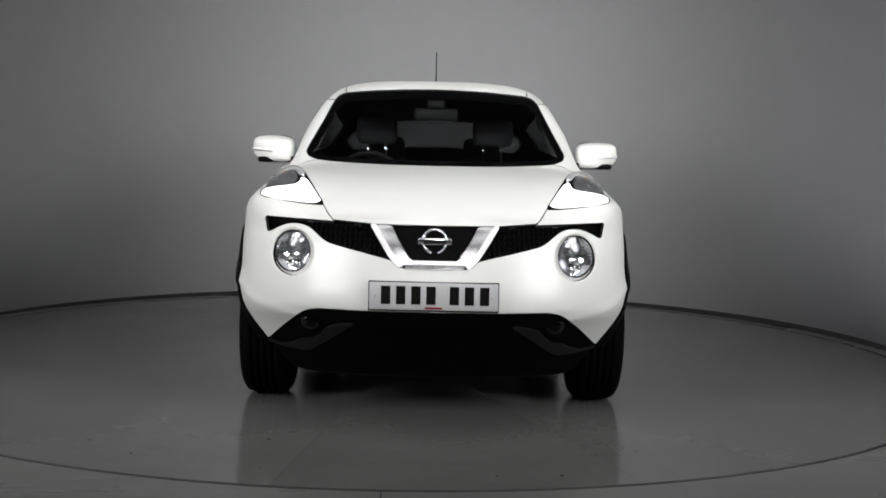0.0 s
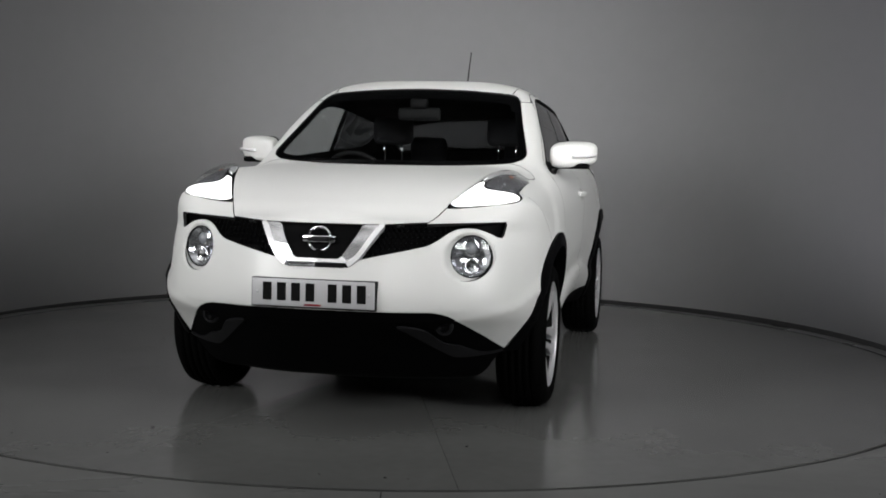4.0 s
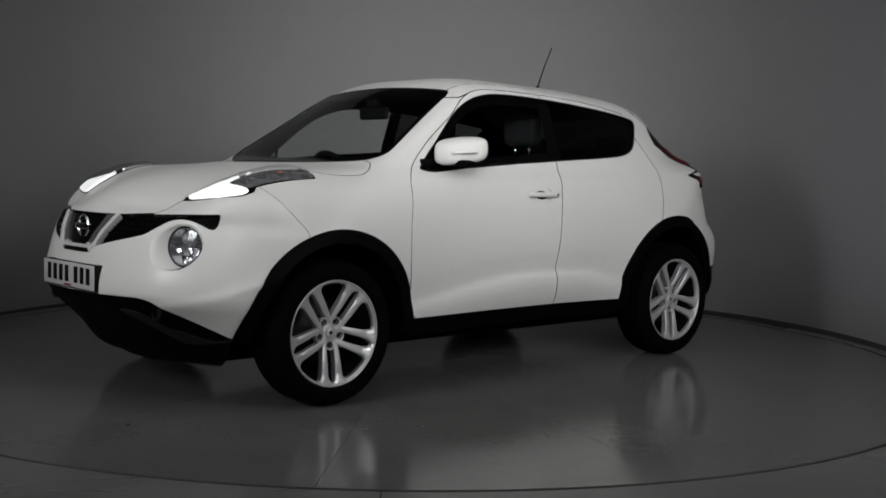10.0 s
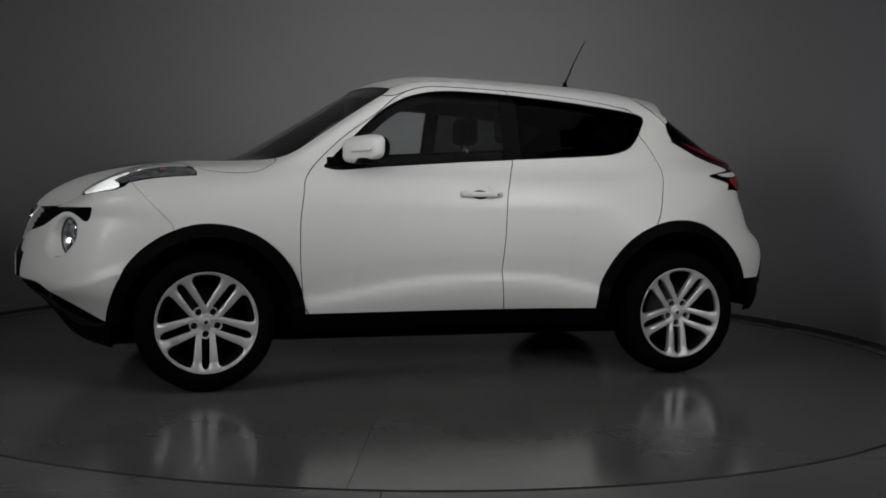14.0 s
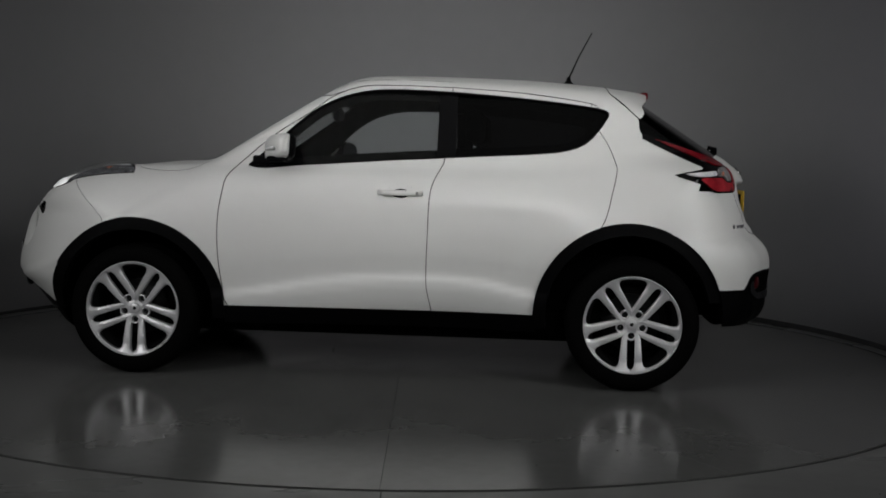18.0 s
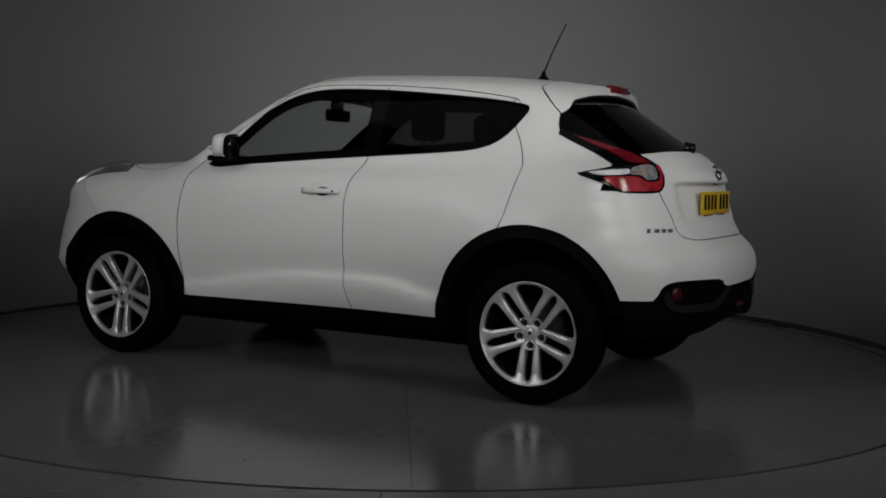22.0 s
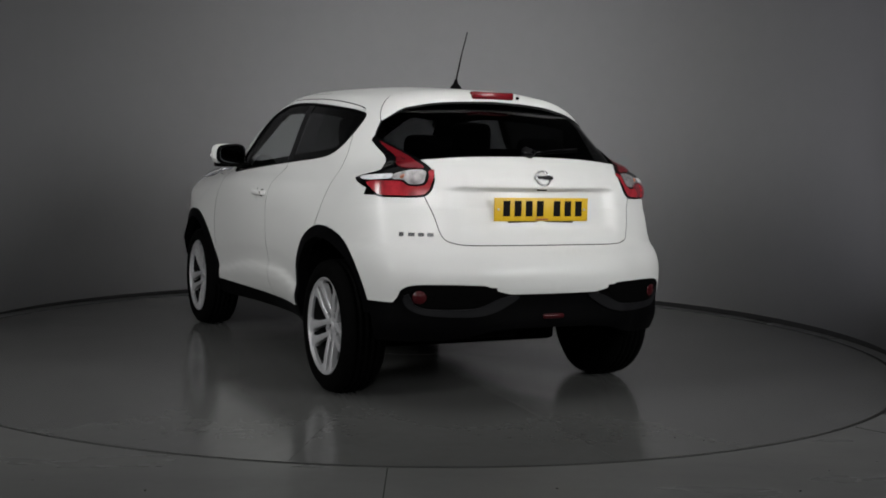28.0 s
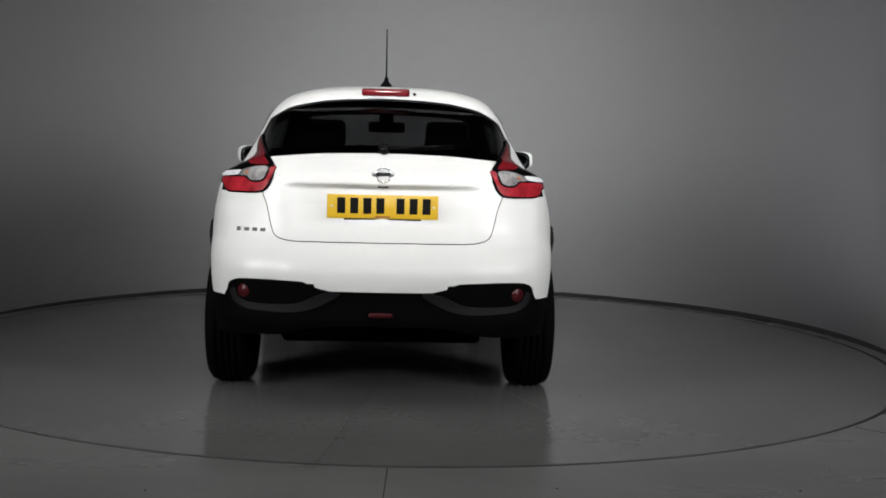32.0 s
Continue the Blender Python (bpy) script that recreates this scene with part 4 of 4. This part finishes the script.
def round_headlamp(side):
    """A round lamp sunk in a flared white surround."""
    cy, cz, r = LAMP
    axis = Vector((math.cos(radians(24)), math.sin(radians(24)), 0.04)).normalized()
    u, v = Vector((-axis.y, axis.x, 0)).normalized(), None
    v = axis.cross(u)
    mid = Vector((1.874, cy + 0.004, cz))
    bm = bmesh.new()
    n = 48
    rings = []
    outer, rim, inner, deep = [], [], [], []
    for i in range(n):
        a = math.tau * i / n
        p = mid + 0.089 * (math.cos(a) * u + math.sin(a) * v)
        oy, oz = cy + (r - 0.0015) * math.cos(a), cz + (r - 0.0015) * math.sin(a)
        q = Vector((front_x(oy, oz), oy, oz))
        oy, oz = cy + (r + 0.004) * math.cos(a), cz + (r + 0.004) * math.sin(a)
        w = Vector((front_x(oy, oz) - 0.0015, oy, oz))
        q.x += 0.0015
        outer.append(w), rim.append(q), inner.append(q * 0.45 + p * 0.55), deep.append(p)
    for k, line in enumerate((outer, rim, inner, deep)):
        rings.append([bm.verts.new((p.x, p.y * side, p.z)) for p in line])
    for a, b in zip(rings, rings[1:]):
        for i in range(n):
            bm.faces.new((a[i], a[(i + 1) % n], b[(i + 1) % n], b[i]))
    bmesh.ops.recalc_face_normals(bm, faces=bm.faces[:])
    lamp = part("round_headlamp", bm, PAINT, car, "round headlamp in a white surround")
    m = Matrix(((u.x, axis.x, v.x, mid.x), (u.y, axis.y, v.y, mid.y), (u.z, axis.z, v.z, mid.z), (0, 0, 0, 1)))
    mirror = Matrix.Diagonal((1, side, 1, 1))

    def add(name, bm, mat, label="", smooth=True):
        bmesh.ops.transform(bm, matrix=mirror @ m, verts=bm.verts[:])
        bmesh.ops.recalc_face_normals(bm, faces=bm.faces[:])
        return part(name, bm, mat, lamp, label, smooth)
    add("reflector", lathe([(0.001, -0.05), (0.04, -0.045), (0.07, -0.025), (0.089, 0.0)], 40), REFLECTOR)
    bm = lathe([(0.001, 0.0), (0.018, -0.003), (0.028, -0.010), (0.033, -0.022), (0.036, -0.02), (0.040, -0.028), (0.040, -0.045)], 28)
    bmesh.ops.translate(bm, verts=bm.verts[:], vec=(0, 0, 0.034))
    add("projector", bm, REFLECTOR)
    bm = lathe([(0.001, 0.004), (0.016, 0.001), (0.026, -0.008), (0.029, -0.018)], 28)
    bmesh.ops.translate(bm, verts=bm.verts[:], vec=(0, 0.0, 0.034))
    add("projector_lens", bm, material("projector_glass", (0.22, 0.23, 0.25), 0.05, vary=0.05, coat=1.0) if side > 0 else bpy.data.materials["projector_glass"])
    bm = lathe([(0.010, -0.030), (0.026, -0.020), (0.030, -0.012), (0.033, -0.02)], 28)
    bmesh.ops.translate(bm, verts=bm.verts[:], vec=(0.004, 0.0, -0.042))
    add("lower_bulb", bm, CHROME)
    add("lamp_rim", lathe([(0.083, -0.004), (0.089, 0.003), (0.0905, 0.0)], 40), GREY_TRIM)
    add("lens", lathe([(0.001, 0.016), (0.03, 0.0145), (0.06, 0.009), (0.088, 0.0)], 40), LENS)


round_headlamp(1), round_headlamp(-1)

DRL = rounded([(1.822, 0.468), (1.822, 0.468), (1.80, 0.56), (1.775, 0.645), (1.715, 0.742), (1.655, 0.776), (1.615, 0.785), (1.615, 0.785), (1.648, 0.748), (1.60, 0.752), (1.50, 0.754), (1.295, 0.750), (1.295, 0.750), (1.313, 0.692), (1.335, 0.658), (1.42, 0.617), (1.605, 0.559), (1.76, 0.500)])
DRL_LIT = rounded([(1.798, 0.494), (1.795, 0.56), (1.760, 0.675), (1.705, 0.745), (1.672, 0.762), (1.655, 0.748), (1.672, 0.690), (1.678, 0.635), (1.655, 0.604), (1.60, 0.600), (1.55, 0.608), (1.55, 0.594), (1.62, 0.568), (1.70, 0.534), (1.76, 0.508)])
DRL_STRIP = rounded([(1.540, 0.590), (1.545, 0.612), (1.50, 0.628), (1.44, 0.648), (1.37, 0.672), (1.345, 0.668), (1.42, 0.622), (1.50, 0.598)])
DRL_REAR = rounded([(1.650, 0.620), (1.665, 0.69), (1.645, 0.738), (1.60, 0.745), (1.50, 0.748), (1.31, 0.745), (1.325, 0.69), (1.38, 0.674), (1.46, 0.649), (1.57, 0.620)])
top_only = lambda V: 0.80 - V[:, 2]


def dome(outline, axes, high, reach):
    return lambda V, N: N * (high * np.sqrt(np.clip(-inside_of(V, outline, axes) / reach, 0, 1)))[:, None]


for side in (1, -1):
    turn = (lambda s: s) if side > 0 else flipped

    def up(outline, high, reach):
        return lambda V, N: dome(outline, XY, high, reach)(V * (1, side, 1), N)
    base = sheet("wing_top_lamp", turn(cut(SKIN, within(DRL, XY), top_only)), GLOSS_BLACK, car, "daylight lamp on top of the wing, lit", 0.02, 0.003)
    sheet("led_guide", turn(cut(SKIN, within(DRL_LIT, XY), top_only)), LED, base, "lit white light guide", 0.004, 0.006, up(DRL_LIT, 0.010, 0.03))
    sheet("silver_strip", turn(cut(finer(cut(SKIN, within(DRL_STRIP, XY, 0.03), top_only)), within(DRL_STRIP, XY))), SATIN_CHROME, base, "bright silver strip", 0.003, 0.006)
    sheet("chrome_inlay", turn(cut(SKIN, within(DRL_REAR, XY), top_only)), LAMP_SMOKE, base, "", 0.003, 0.0045)
    bm = bmesh.new()
    bmesh.ops.create_uvsphere(bm, u_segments=12, v_segments=8, radius=0.011, matrix=pose(1.45, 0.690 * side, onto("z", 1, 1.45, 0.690) + 0.004) @ Matrix.Diagonal((1.6, 1, 0.6, 1)))
    part("amber_bulb", bm, AMBER, base)
    sheet("lens", turn(cut(SKIN, within(DRL, XY, -0.003), top_only)), LENS, base, "clear lens", 0.0, 0.008, up(DRL, 0.018, 0.045))

# fog lamps and trims in the lower bumper
for side in (1, -1):
    y, z = 0.510, 0.441
    x = front_x(y, z)
    bm = lathe([(0.001, 0.004), (0.022, 0.001), (0.030, -0.006), (0.036, -0.002), (0.040, -0.012)], 24, "x")
    bmesh.ops.translate(bm, verts=bm.verts[:], vec=(x - 0.004, y * side, z))
    part("fog_lamp", bm, GREY_TRIM, car)
    bm = lathe([(0.001, 0.006), (0.018, 0.004), (0.026, 0.0)], 20, "x")
    bmesh.ops.translate(bm, verts=bm.verts[:], vec=(x - 0.002, y * side, z))
    part("fog_lamp_lens", bm, GLOSS_BLACK, car.children[-1])
FOG_BLADE = rounded([(0.33, 0.438), (0.43, 0.421), (0.495, 0.362), (0.555, 0.347), (0.555, 0.347), (0.64, 0.312), (0.722, 0.322), (0.722, 0.322), (0.722, 0.316), (0.657, 0.303), (0.55, 0.294), (0.50, 0.311), (0.37, 0.406)])
blade = cut(finer(cut(SKIN, within(FOG_BLADE, YZ, 0.03), ahead_of(1.6))), within(FOG_BLADE, YZ))
sides("lower_bumper_blade", blade, GREY_TRIM, "grey trim blade", 0.02, 0.004)
# black ditches along the roof
for side in (1, -1):
    line = rounded([(0.285, 0.502), (0.22, 0.506), (0.0, 0.512), (-0.4, 0.508), (-0.8, 0.492), (-1.06, 0.468)], False)
    pts = [(x, y * side, onto("z", 1, x, y) - 0.0035) for x, y in line]
    part("roof_ditch", tube(pts, 0.0060, 6, 0.6), DARK, car)

# ---- rear end ----
rear_x = lambda y, z: onto("x", -1, y, z)
TAIL = rounded([(-1.448, 1.074), (-1.448, 1.074), (-1.544, 1.046), (-1.61, 1.022), (-1.648, 0.996), (-1.70, 0.992), (-1.768, 0.995), (-1.783, 1.02), (-1.781, 1.051), (-1.770, 1.085), (-1.740, 1.120), (-1.66, 1.169), (-1.58, 1.197), (-1.465, 1.235), (-1.36, 1.264), (-1.30, 1.283),
                (-1.29, 1.266), (-1.335, 1.240), (-1.45, 1.186), (-1.55, 1.140), (-1.60, 1.118), (-1.585, 1.103), (-1.50, 1.085)])
TAIL_ARM = rounded([(-1.36, 1.256), (-1.46, 1.229), (-1.58, 1.190), (-1.655, 1.163), (-1.715, 1.129), (-1.70, 1.123), (-1.66, 1.128), (-1.61, 1.148), (-1.50, 1.194), (-1.42, 1.227)])
TAIL_WHITE = rounded([(-1.505, 1.078), (-1.56, 1.087), (-1.64, 1.096), (-1.662, 1.096), (-1.664, 1.076), (-1.575, 1.069)])
TAIL_DOME = rounded([(-1.670, 1.098), (-1.688, 1.113), (-1.715, 1.119), (-1.738, 1.108), (-1.753, 1.082), (-1.756, 1.057), (-1.73, 1.051), (-1.705, 1.070), (-1.672, 1.074)])
TAIL_RED = rounded([(-1.581, 1.061), (-1.66, 1.066), (-1.70, 1.065), (-1.73, 1.044), (-1.763, 1.049), (-1.759, 1.085), (-1.738, 1.114), (-1.745, 1.118), (-1.767, 1.088), (-1.776, 1.052), (-1.777, 1.022), (-1.765, 1.003), (-1.70, 0.999), (-1.654, 1.002), (-1.615, 1.028)])
tail_side = lambda V: np.maximum(V[:, 0] + 1.30, 0.44 - V[:, 1])
for side in (1, -1):
    turn = (lambda s: s) if side > 0 else flipped
    lamp = sheet("tail_lamp", turn(cut(finer(cut(SKIN, within(TAIL, XZ, 0.03), tail_side)), within(TAIL, XZ))), GLOSS_BLACK, car, "boomerang-shaped red and clear tail lamp", 0.02, 0.006)
    for nm, out, mat_, lab in (("tail_lamp_arm", TAIL_ARM, RED_DEEP, "deep red arm"), ("clear_band", TAIL_WHITE, LAMP_GREY, "bright clear band"), ("clear_lens", TAIL_DOME, TAIL_CLEAR, "clear bulging lens"), ("red_lens", TAIL_RED, RED_LENS, "red lens")):
        sheet(nm, turn(cut(finer(cut(SKIN, within(out, XZ, 0.03), tail_side)), within(out, XZ))), mat_, lamp, lab, 0.01, 0.008, lambda V, N, out=out: dome(out, XZ, 0.008, 0.02)(V * (1, side, 1), N))
    y = 0.645
    bm = bmesh.new()
    bmesh.ops.create_uvsphere(bm, u_segments=12, v_segments=8, radius=0.017, matrix=Matrix.Translation((rear_x(y, 1.088) - 0.009, y * side, 1.088)) @ Matrix.Diagonal((0.5, 1.3, 0.8, 1)))
    part("amber_bulb", bm, AMBER, lamp)
ring_badge(rear_x(0, 1.092) - 0.003, 1.092, -1, 0.041, gate_ob, 24)
part("gate_release", rounded_box(0.012, 0.05, 0.008, 0.002, (-1.878, 0.0, 1.038)), DARK, gate_ob)
# plain shapes where the model lettering stands
for k, (w, h) in enumerate(((0.022, 0.026), (0.030, 0.022), (0.028, 0.022), (0.030, 0.022))):
    y, z = 0.682 - 0.040 * k, 0.824
    x = rear_x(y, z)
    m = Matrix.Translation((x - 0.0035, y, z)) @ pose(0, 0, 0, 0, 0, -29)
    part("lettering_bar", rounded_box(0.005, w, h * 0.8, 0.001, (0, 0, 0), m), BAND_GREY, car, smooth=False)
part("high_brake_lamp", rounded_box(0.04, 0.245, 0.038, 0.010, (-1.350, 0.0, 1.506)), RED_DEEP, car, "red high brake lamp")
part("washer_nozzle", rounded_box(0.015, 0.014, 0.014, 0.003, (-1.360, -0.148, 1.500)), DARK, car)
wiper_pts = [(rear_x(y, z) - 0.02, y, z) for y, z in ((0.0, 1.215), (-0.10, 1.222), (-0.22, 1.232), (-0.34, 1.240))]
wiper = part("rear_wiper", tube(wiper_pts, 0.008, 8, 0.6), GLOSS_BLACK, car)
part("wiper_blade", tube([(p[0] + 0.008, p[1], p[2] - 0.012) for p in wiper_pts], 0.005, 6), DARK, wiper)
bm = lathe([(0.001, 0.05), (0.024, 0.046), (0.033, 0.0)], 16, "x")
bmesh.ops.scale(bm, vec=(-1, 1, 1), verts=bm.verts[:])
bmesh.ops.translate(bm, verts=bm.verts[:], vec=(rear_x(0, 1.212), 0, 1.212))
part("wiper_pivot", bm, GLOSS_BLACK, wiper)
# pockets, reflectors and fog lamp in the lower rear bumper
POCKET = rounded([(0.30, 0.585), (0.36, 0.592), (0.60, 0.590), (0.66, 0.575), (0.685, 0.54), (0.66, 0.505), (0.58, 0.490), (0.40, 0.495), (0.33, 0.53)])
for side in (1, -1):
    turn = (lambda s: s) if side > 0 else flipped
    pocket = sheet("bumper_pocket", turn(cut(SKIN, within(POCKET, YZ), behind(-1.5))), DARK, car, "", 0.0, 0.001)
    lip_line = rounded([(0.685, 0.555), (0.705, 0.535), (0.68, 0.487), (0.60, 0.458), (0.42, 0.455), (0.32, 0.472), (0.24, 0.510), (0.19, 0.545), (0.22, 0.556), (0.29, 0.540), (0.36, 0.508), (0.42, 0.493), (0.58, 0.488), (0.655, 0.506)])
    sheet("pocket_lip", turn(cut(finer(finer(cut(SKIN, within(lip_line, YZ, 0.03), behind(-1.5)))), within(lip_line, YZ))), GREY_TRIM, pocket, "grey lip", 0.005, 0.007)
    bm = lathe([(0.001, 0.009), (0.028, 0.008), (0.034, 0.0)], 24, "x")
    bmesh.ops.scale(bm, vec=(-1, 1, 1), verts=bm.verts[:])
    bmesh.ops.transform(bm, matrix=pose(rear_x(0.642, 0.545) + 0.002, 0.642 * side, 0.545, 0, 0, -30 * side), verts=bm.verts[:])
    part("rear_reflector", bm, DULL_RED, car, "round red reflector")
part("rear_fog_lamp", rounded_box(0.02, 0.11, 0.022, 0.008, (rear_x(0, 0.45) - 0.002, -0.0, 0.45)), DULL_RED, car, "red rear fog lamp")
part("silencer", tube([(-1.72, 0.05, 0.37), (-1.72, 0.55, 0.37)], 0.06, 20), DARK, car)
part("exhaust_pipe", tube([(-1.6, 0.42, 0.36), (-1.80, 0.42, 0.36), (-1.84, 0.42, 0.355)], 0.02, 14), DARK, car)

# ---- antenna, mirrors ----
ant = part("antenna_foot", lathe([(0.001, 0.045), (0.010, 0.04), (0.014, 0.02), (0.028, 0.004), (0.032, -0.006)], 20, "z"), CLAD, car)
ant.location = (-0.936, 0, 1.570)
part("antenna_rod", tube([(0, 0, 0.03), (-0.025, 0, 0.09), (-0.055, 0, 0.16), (-0.122, 0, 0.288)], 0.0050, 8, 0.6), CLAD, ant)


def door_mirror(side, door):
    bm = bmesh.new()
    bmesh.ops.create_uvsphere(bm, u_segments=32, v_segments=20, radius=1)
    for v in bm.verts:
        x, y, z = v.co
        s = lambda a, p: math.copysign(abs(a) ** p, a)
        x, y, z = s(x, 0.68), s(y, 0.52), s(z, 0.5)
        x *= 1 - 0.45 * max(y, 0)
        shape = 1.0 - 0.12 * max(y, 0)
        v.co = (0.512 + 0.066 * x - 0.045 * y, (0.868 + 0.118 * y), 1.173 + 0.066 * z * shape - 0.010 * x + 0.008 * y)
    bmesh.ops.scale(bm, vec=(1, side, 1), verts=bm.verts[:])
    bmesh.ops.recalc_face_normals(bm, faces=bm.faces[:])
    mir = part("door_mirror", bm, PAINT, door, "white door mirror on a black foot")
    foot = rounded_box(0.09, 0.25, 0.030, 0.012, (0.515, 0.825 * side, 1.112))
    part("mirror_foot", foot, CLAD, mir)
    part("mirror_base", rounded_box(0.15, 0.03, 0.05, 0.01, (0.60, 0.745 * side, 1.105)), CLAD, mir)
    for name, thick, wide_, high, x, mat in (("mirror_rim", 0.020, 0.106, 0.066, 0.462, CLAD), ("mirror_glass", 0.004, 0.090, 0.053, 0.4425, MIRROR)):
        bm = bmesh.new()
        bmesh.ops.create_uvsphere(bm, u_segments=32, v_segments=16, radius=1)
        for v in bm.verts:
            p = [math.copysign(abs(c) ** 0.6, c) for c in v.co]
            v.co = (thick * p[0], wide_ * p[1], high * p[2] * (1 - 0.10 * p[1] * side))
        bmesh.ops.transform(bm, matrix=pose(x, 0.864 * side, 1.174, 0, -3, 20 * side), verts=bm.verts[:])
        part(name, bm, mat, mir)
    pts = []
    for k in range(9):
        u = 0.0 + 0.93 * k / 8
        front = (1 - min(abs(u), 1) ** 3.64 - 0.2 ** 3.64) if abs(u) < 0.96 else 0.05
        pts.append((0.5125 + 0.066 * front ** (1 / 3.64) - 0.045 * u, (0.868 + 0.118 * u) * side, 1.160 + 0.008 * u))
    part("turn_signal_strip", tube(pts, 0.008, 8), SATIN_CHROME, mir)


door_mirror(1, door_front[0]), door_mirror(-1, door_front[1])
# window frames
for side in (1, -1):
    step = DLO[::2]
    pts = [(x, (onto("y", 1, x, z) - 0.002) * side, z) for x, z in step] + [(step[0][0], (onto("y", 1, *step[0]) - 0.002) * side, step[0][1])]
    part("window_seal", tube(pts, 0.007, 6), CLAD, car)

# ---- cabin ----


def seat(at, width, back_h, label):
    s = part("seat_cushion", rounded_box(0.50, width, 0.16, 0.05, (0, 0, 0), None, 3), SEAT, car, label)
    s.location = at
    part("seat_back", rounded_box(0.13, width * 0.95, back_h, 0.05, (-0.30, 0, back_h * 0.5 + 0.02), pose(0, 0, 0, 0, -12), 3), SEAT, s)
    return s


def headrest(s, y, z, x):
    h = part("headrest", rounded_box(0.10, 0.25, 0.17, 0.04, (x, y, z), None, 3), SEAT, s)
    for k in (-0.055, 0.055):
        part("headrest_post", tube([(x, y + k, z - 0.19), (x, y + k, z - 0.05)], 0.006, 8), CHROME, h)


for y in (0.36, -0.36):
    headrest(seat((0.02, y, 0.56), 0.50, 0.58, "dark cloth front seat"), 0, 0.75, -0.46)
bench = seat((-0.86, 0, 0.60), 0.97, 0.50, "dark cloth rear bench")
for y in (0.33, -0.33):
    headrest(bench, y, 0.61, -0.43)
part("dashboard", rounded_box(0.46, 1.34, 0.22, 0.06, (0.72, 0, 0.93), None, 3), TRIM, car)
part("instrument_hood", rounded_box(0.22, 0.36, 0.10, 0.04, (0.58, -0.36, 1.05), None, 3), TRIM, car)
part("cabin_floor", rounded_box(1.62, 1.3, 0.06, 0.01, (0.04, 0, 0.38)), TRIM, car)
part("boot_floor", rounded_box(0.95, 0.96, 0.06, 0.01, (-1.26, 0, 0.52)), TRIM, car)
part("parcel_shelf", rounded_box(0.40, 1.05, 0.04, 0.015, (-1.42, 0, 1.02)), TRIM, car)
bm = lathe([(0.185 + 0.014 * math.cos(a * math.tau / 10), 0.014 * math.sin(a * math.tau / 10)) for a in range(11)], 40, "x")
bmesh.ops.transform(bm, matrix=pose(0.36, -0.36, 0.99, 0, 24), verts=bm.verts[:])
wheel_ob = part("steering_wheel", bm, TRIM, car, "black steering wheel")
part("steering_hub", rounded_box(0.05, 0.33, 0.07, 0.02, (0.372, -0.36, 0.98), None), TRIM, wheel_ob)
part("rear_view_mirror", rounded_box(0.03, 0.24, 0.07, 0.015, (0.37, 0.0, 1.378)), TRIM, car)
part("mirror_stem", rounded_box(0.05, 0.10, 0.06, 0.02, (0.375, 0.0, 1.435)), TRIM, car)

# ---- what moves ----
TURN_C = (0.015, 0.160)


def motions():
    """The turntable carries the car round, clockwise from above."""
    rows, deck_rows = [], []
    turn = [(0, 1.15), (1, 1.15), (1.4, 1.17), (1.6, 1.40), (1.8, 1.85), (2, 2.60), (2.5, 5.38), (3, 8.35), (3.5, 11.29)]
    turn += [(t, 11.29 + (t - 3.5) * 5.885) for t in range(5, 33)]
    for t, a in turn:
        c, s = math.cos(radians(a)), math.sin(radians(a))
        x = -s * TURN_C[0] + c * TURN_C[1]
        y = -c * TURN_C[0] - s * TURN_C[1]
        rows.append((t, pose(x, y, 0, 0, 0, -90 - a)))
        deck_rows.append((t, pose(0, 0, 0, 0, 0, -90 - a)))
    walk(car, rows)
    walk(turntable, deck_rows)


motions()
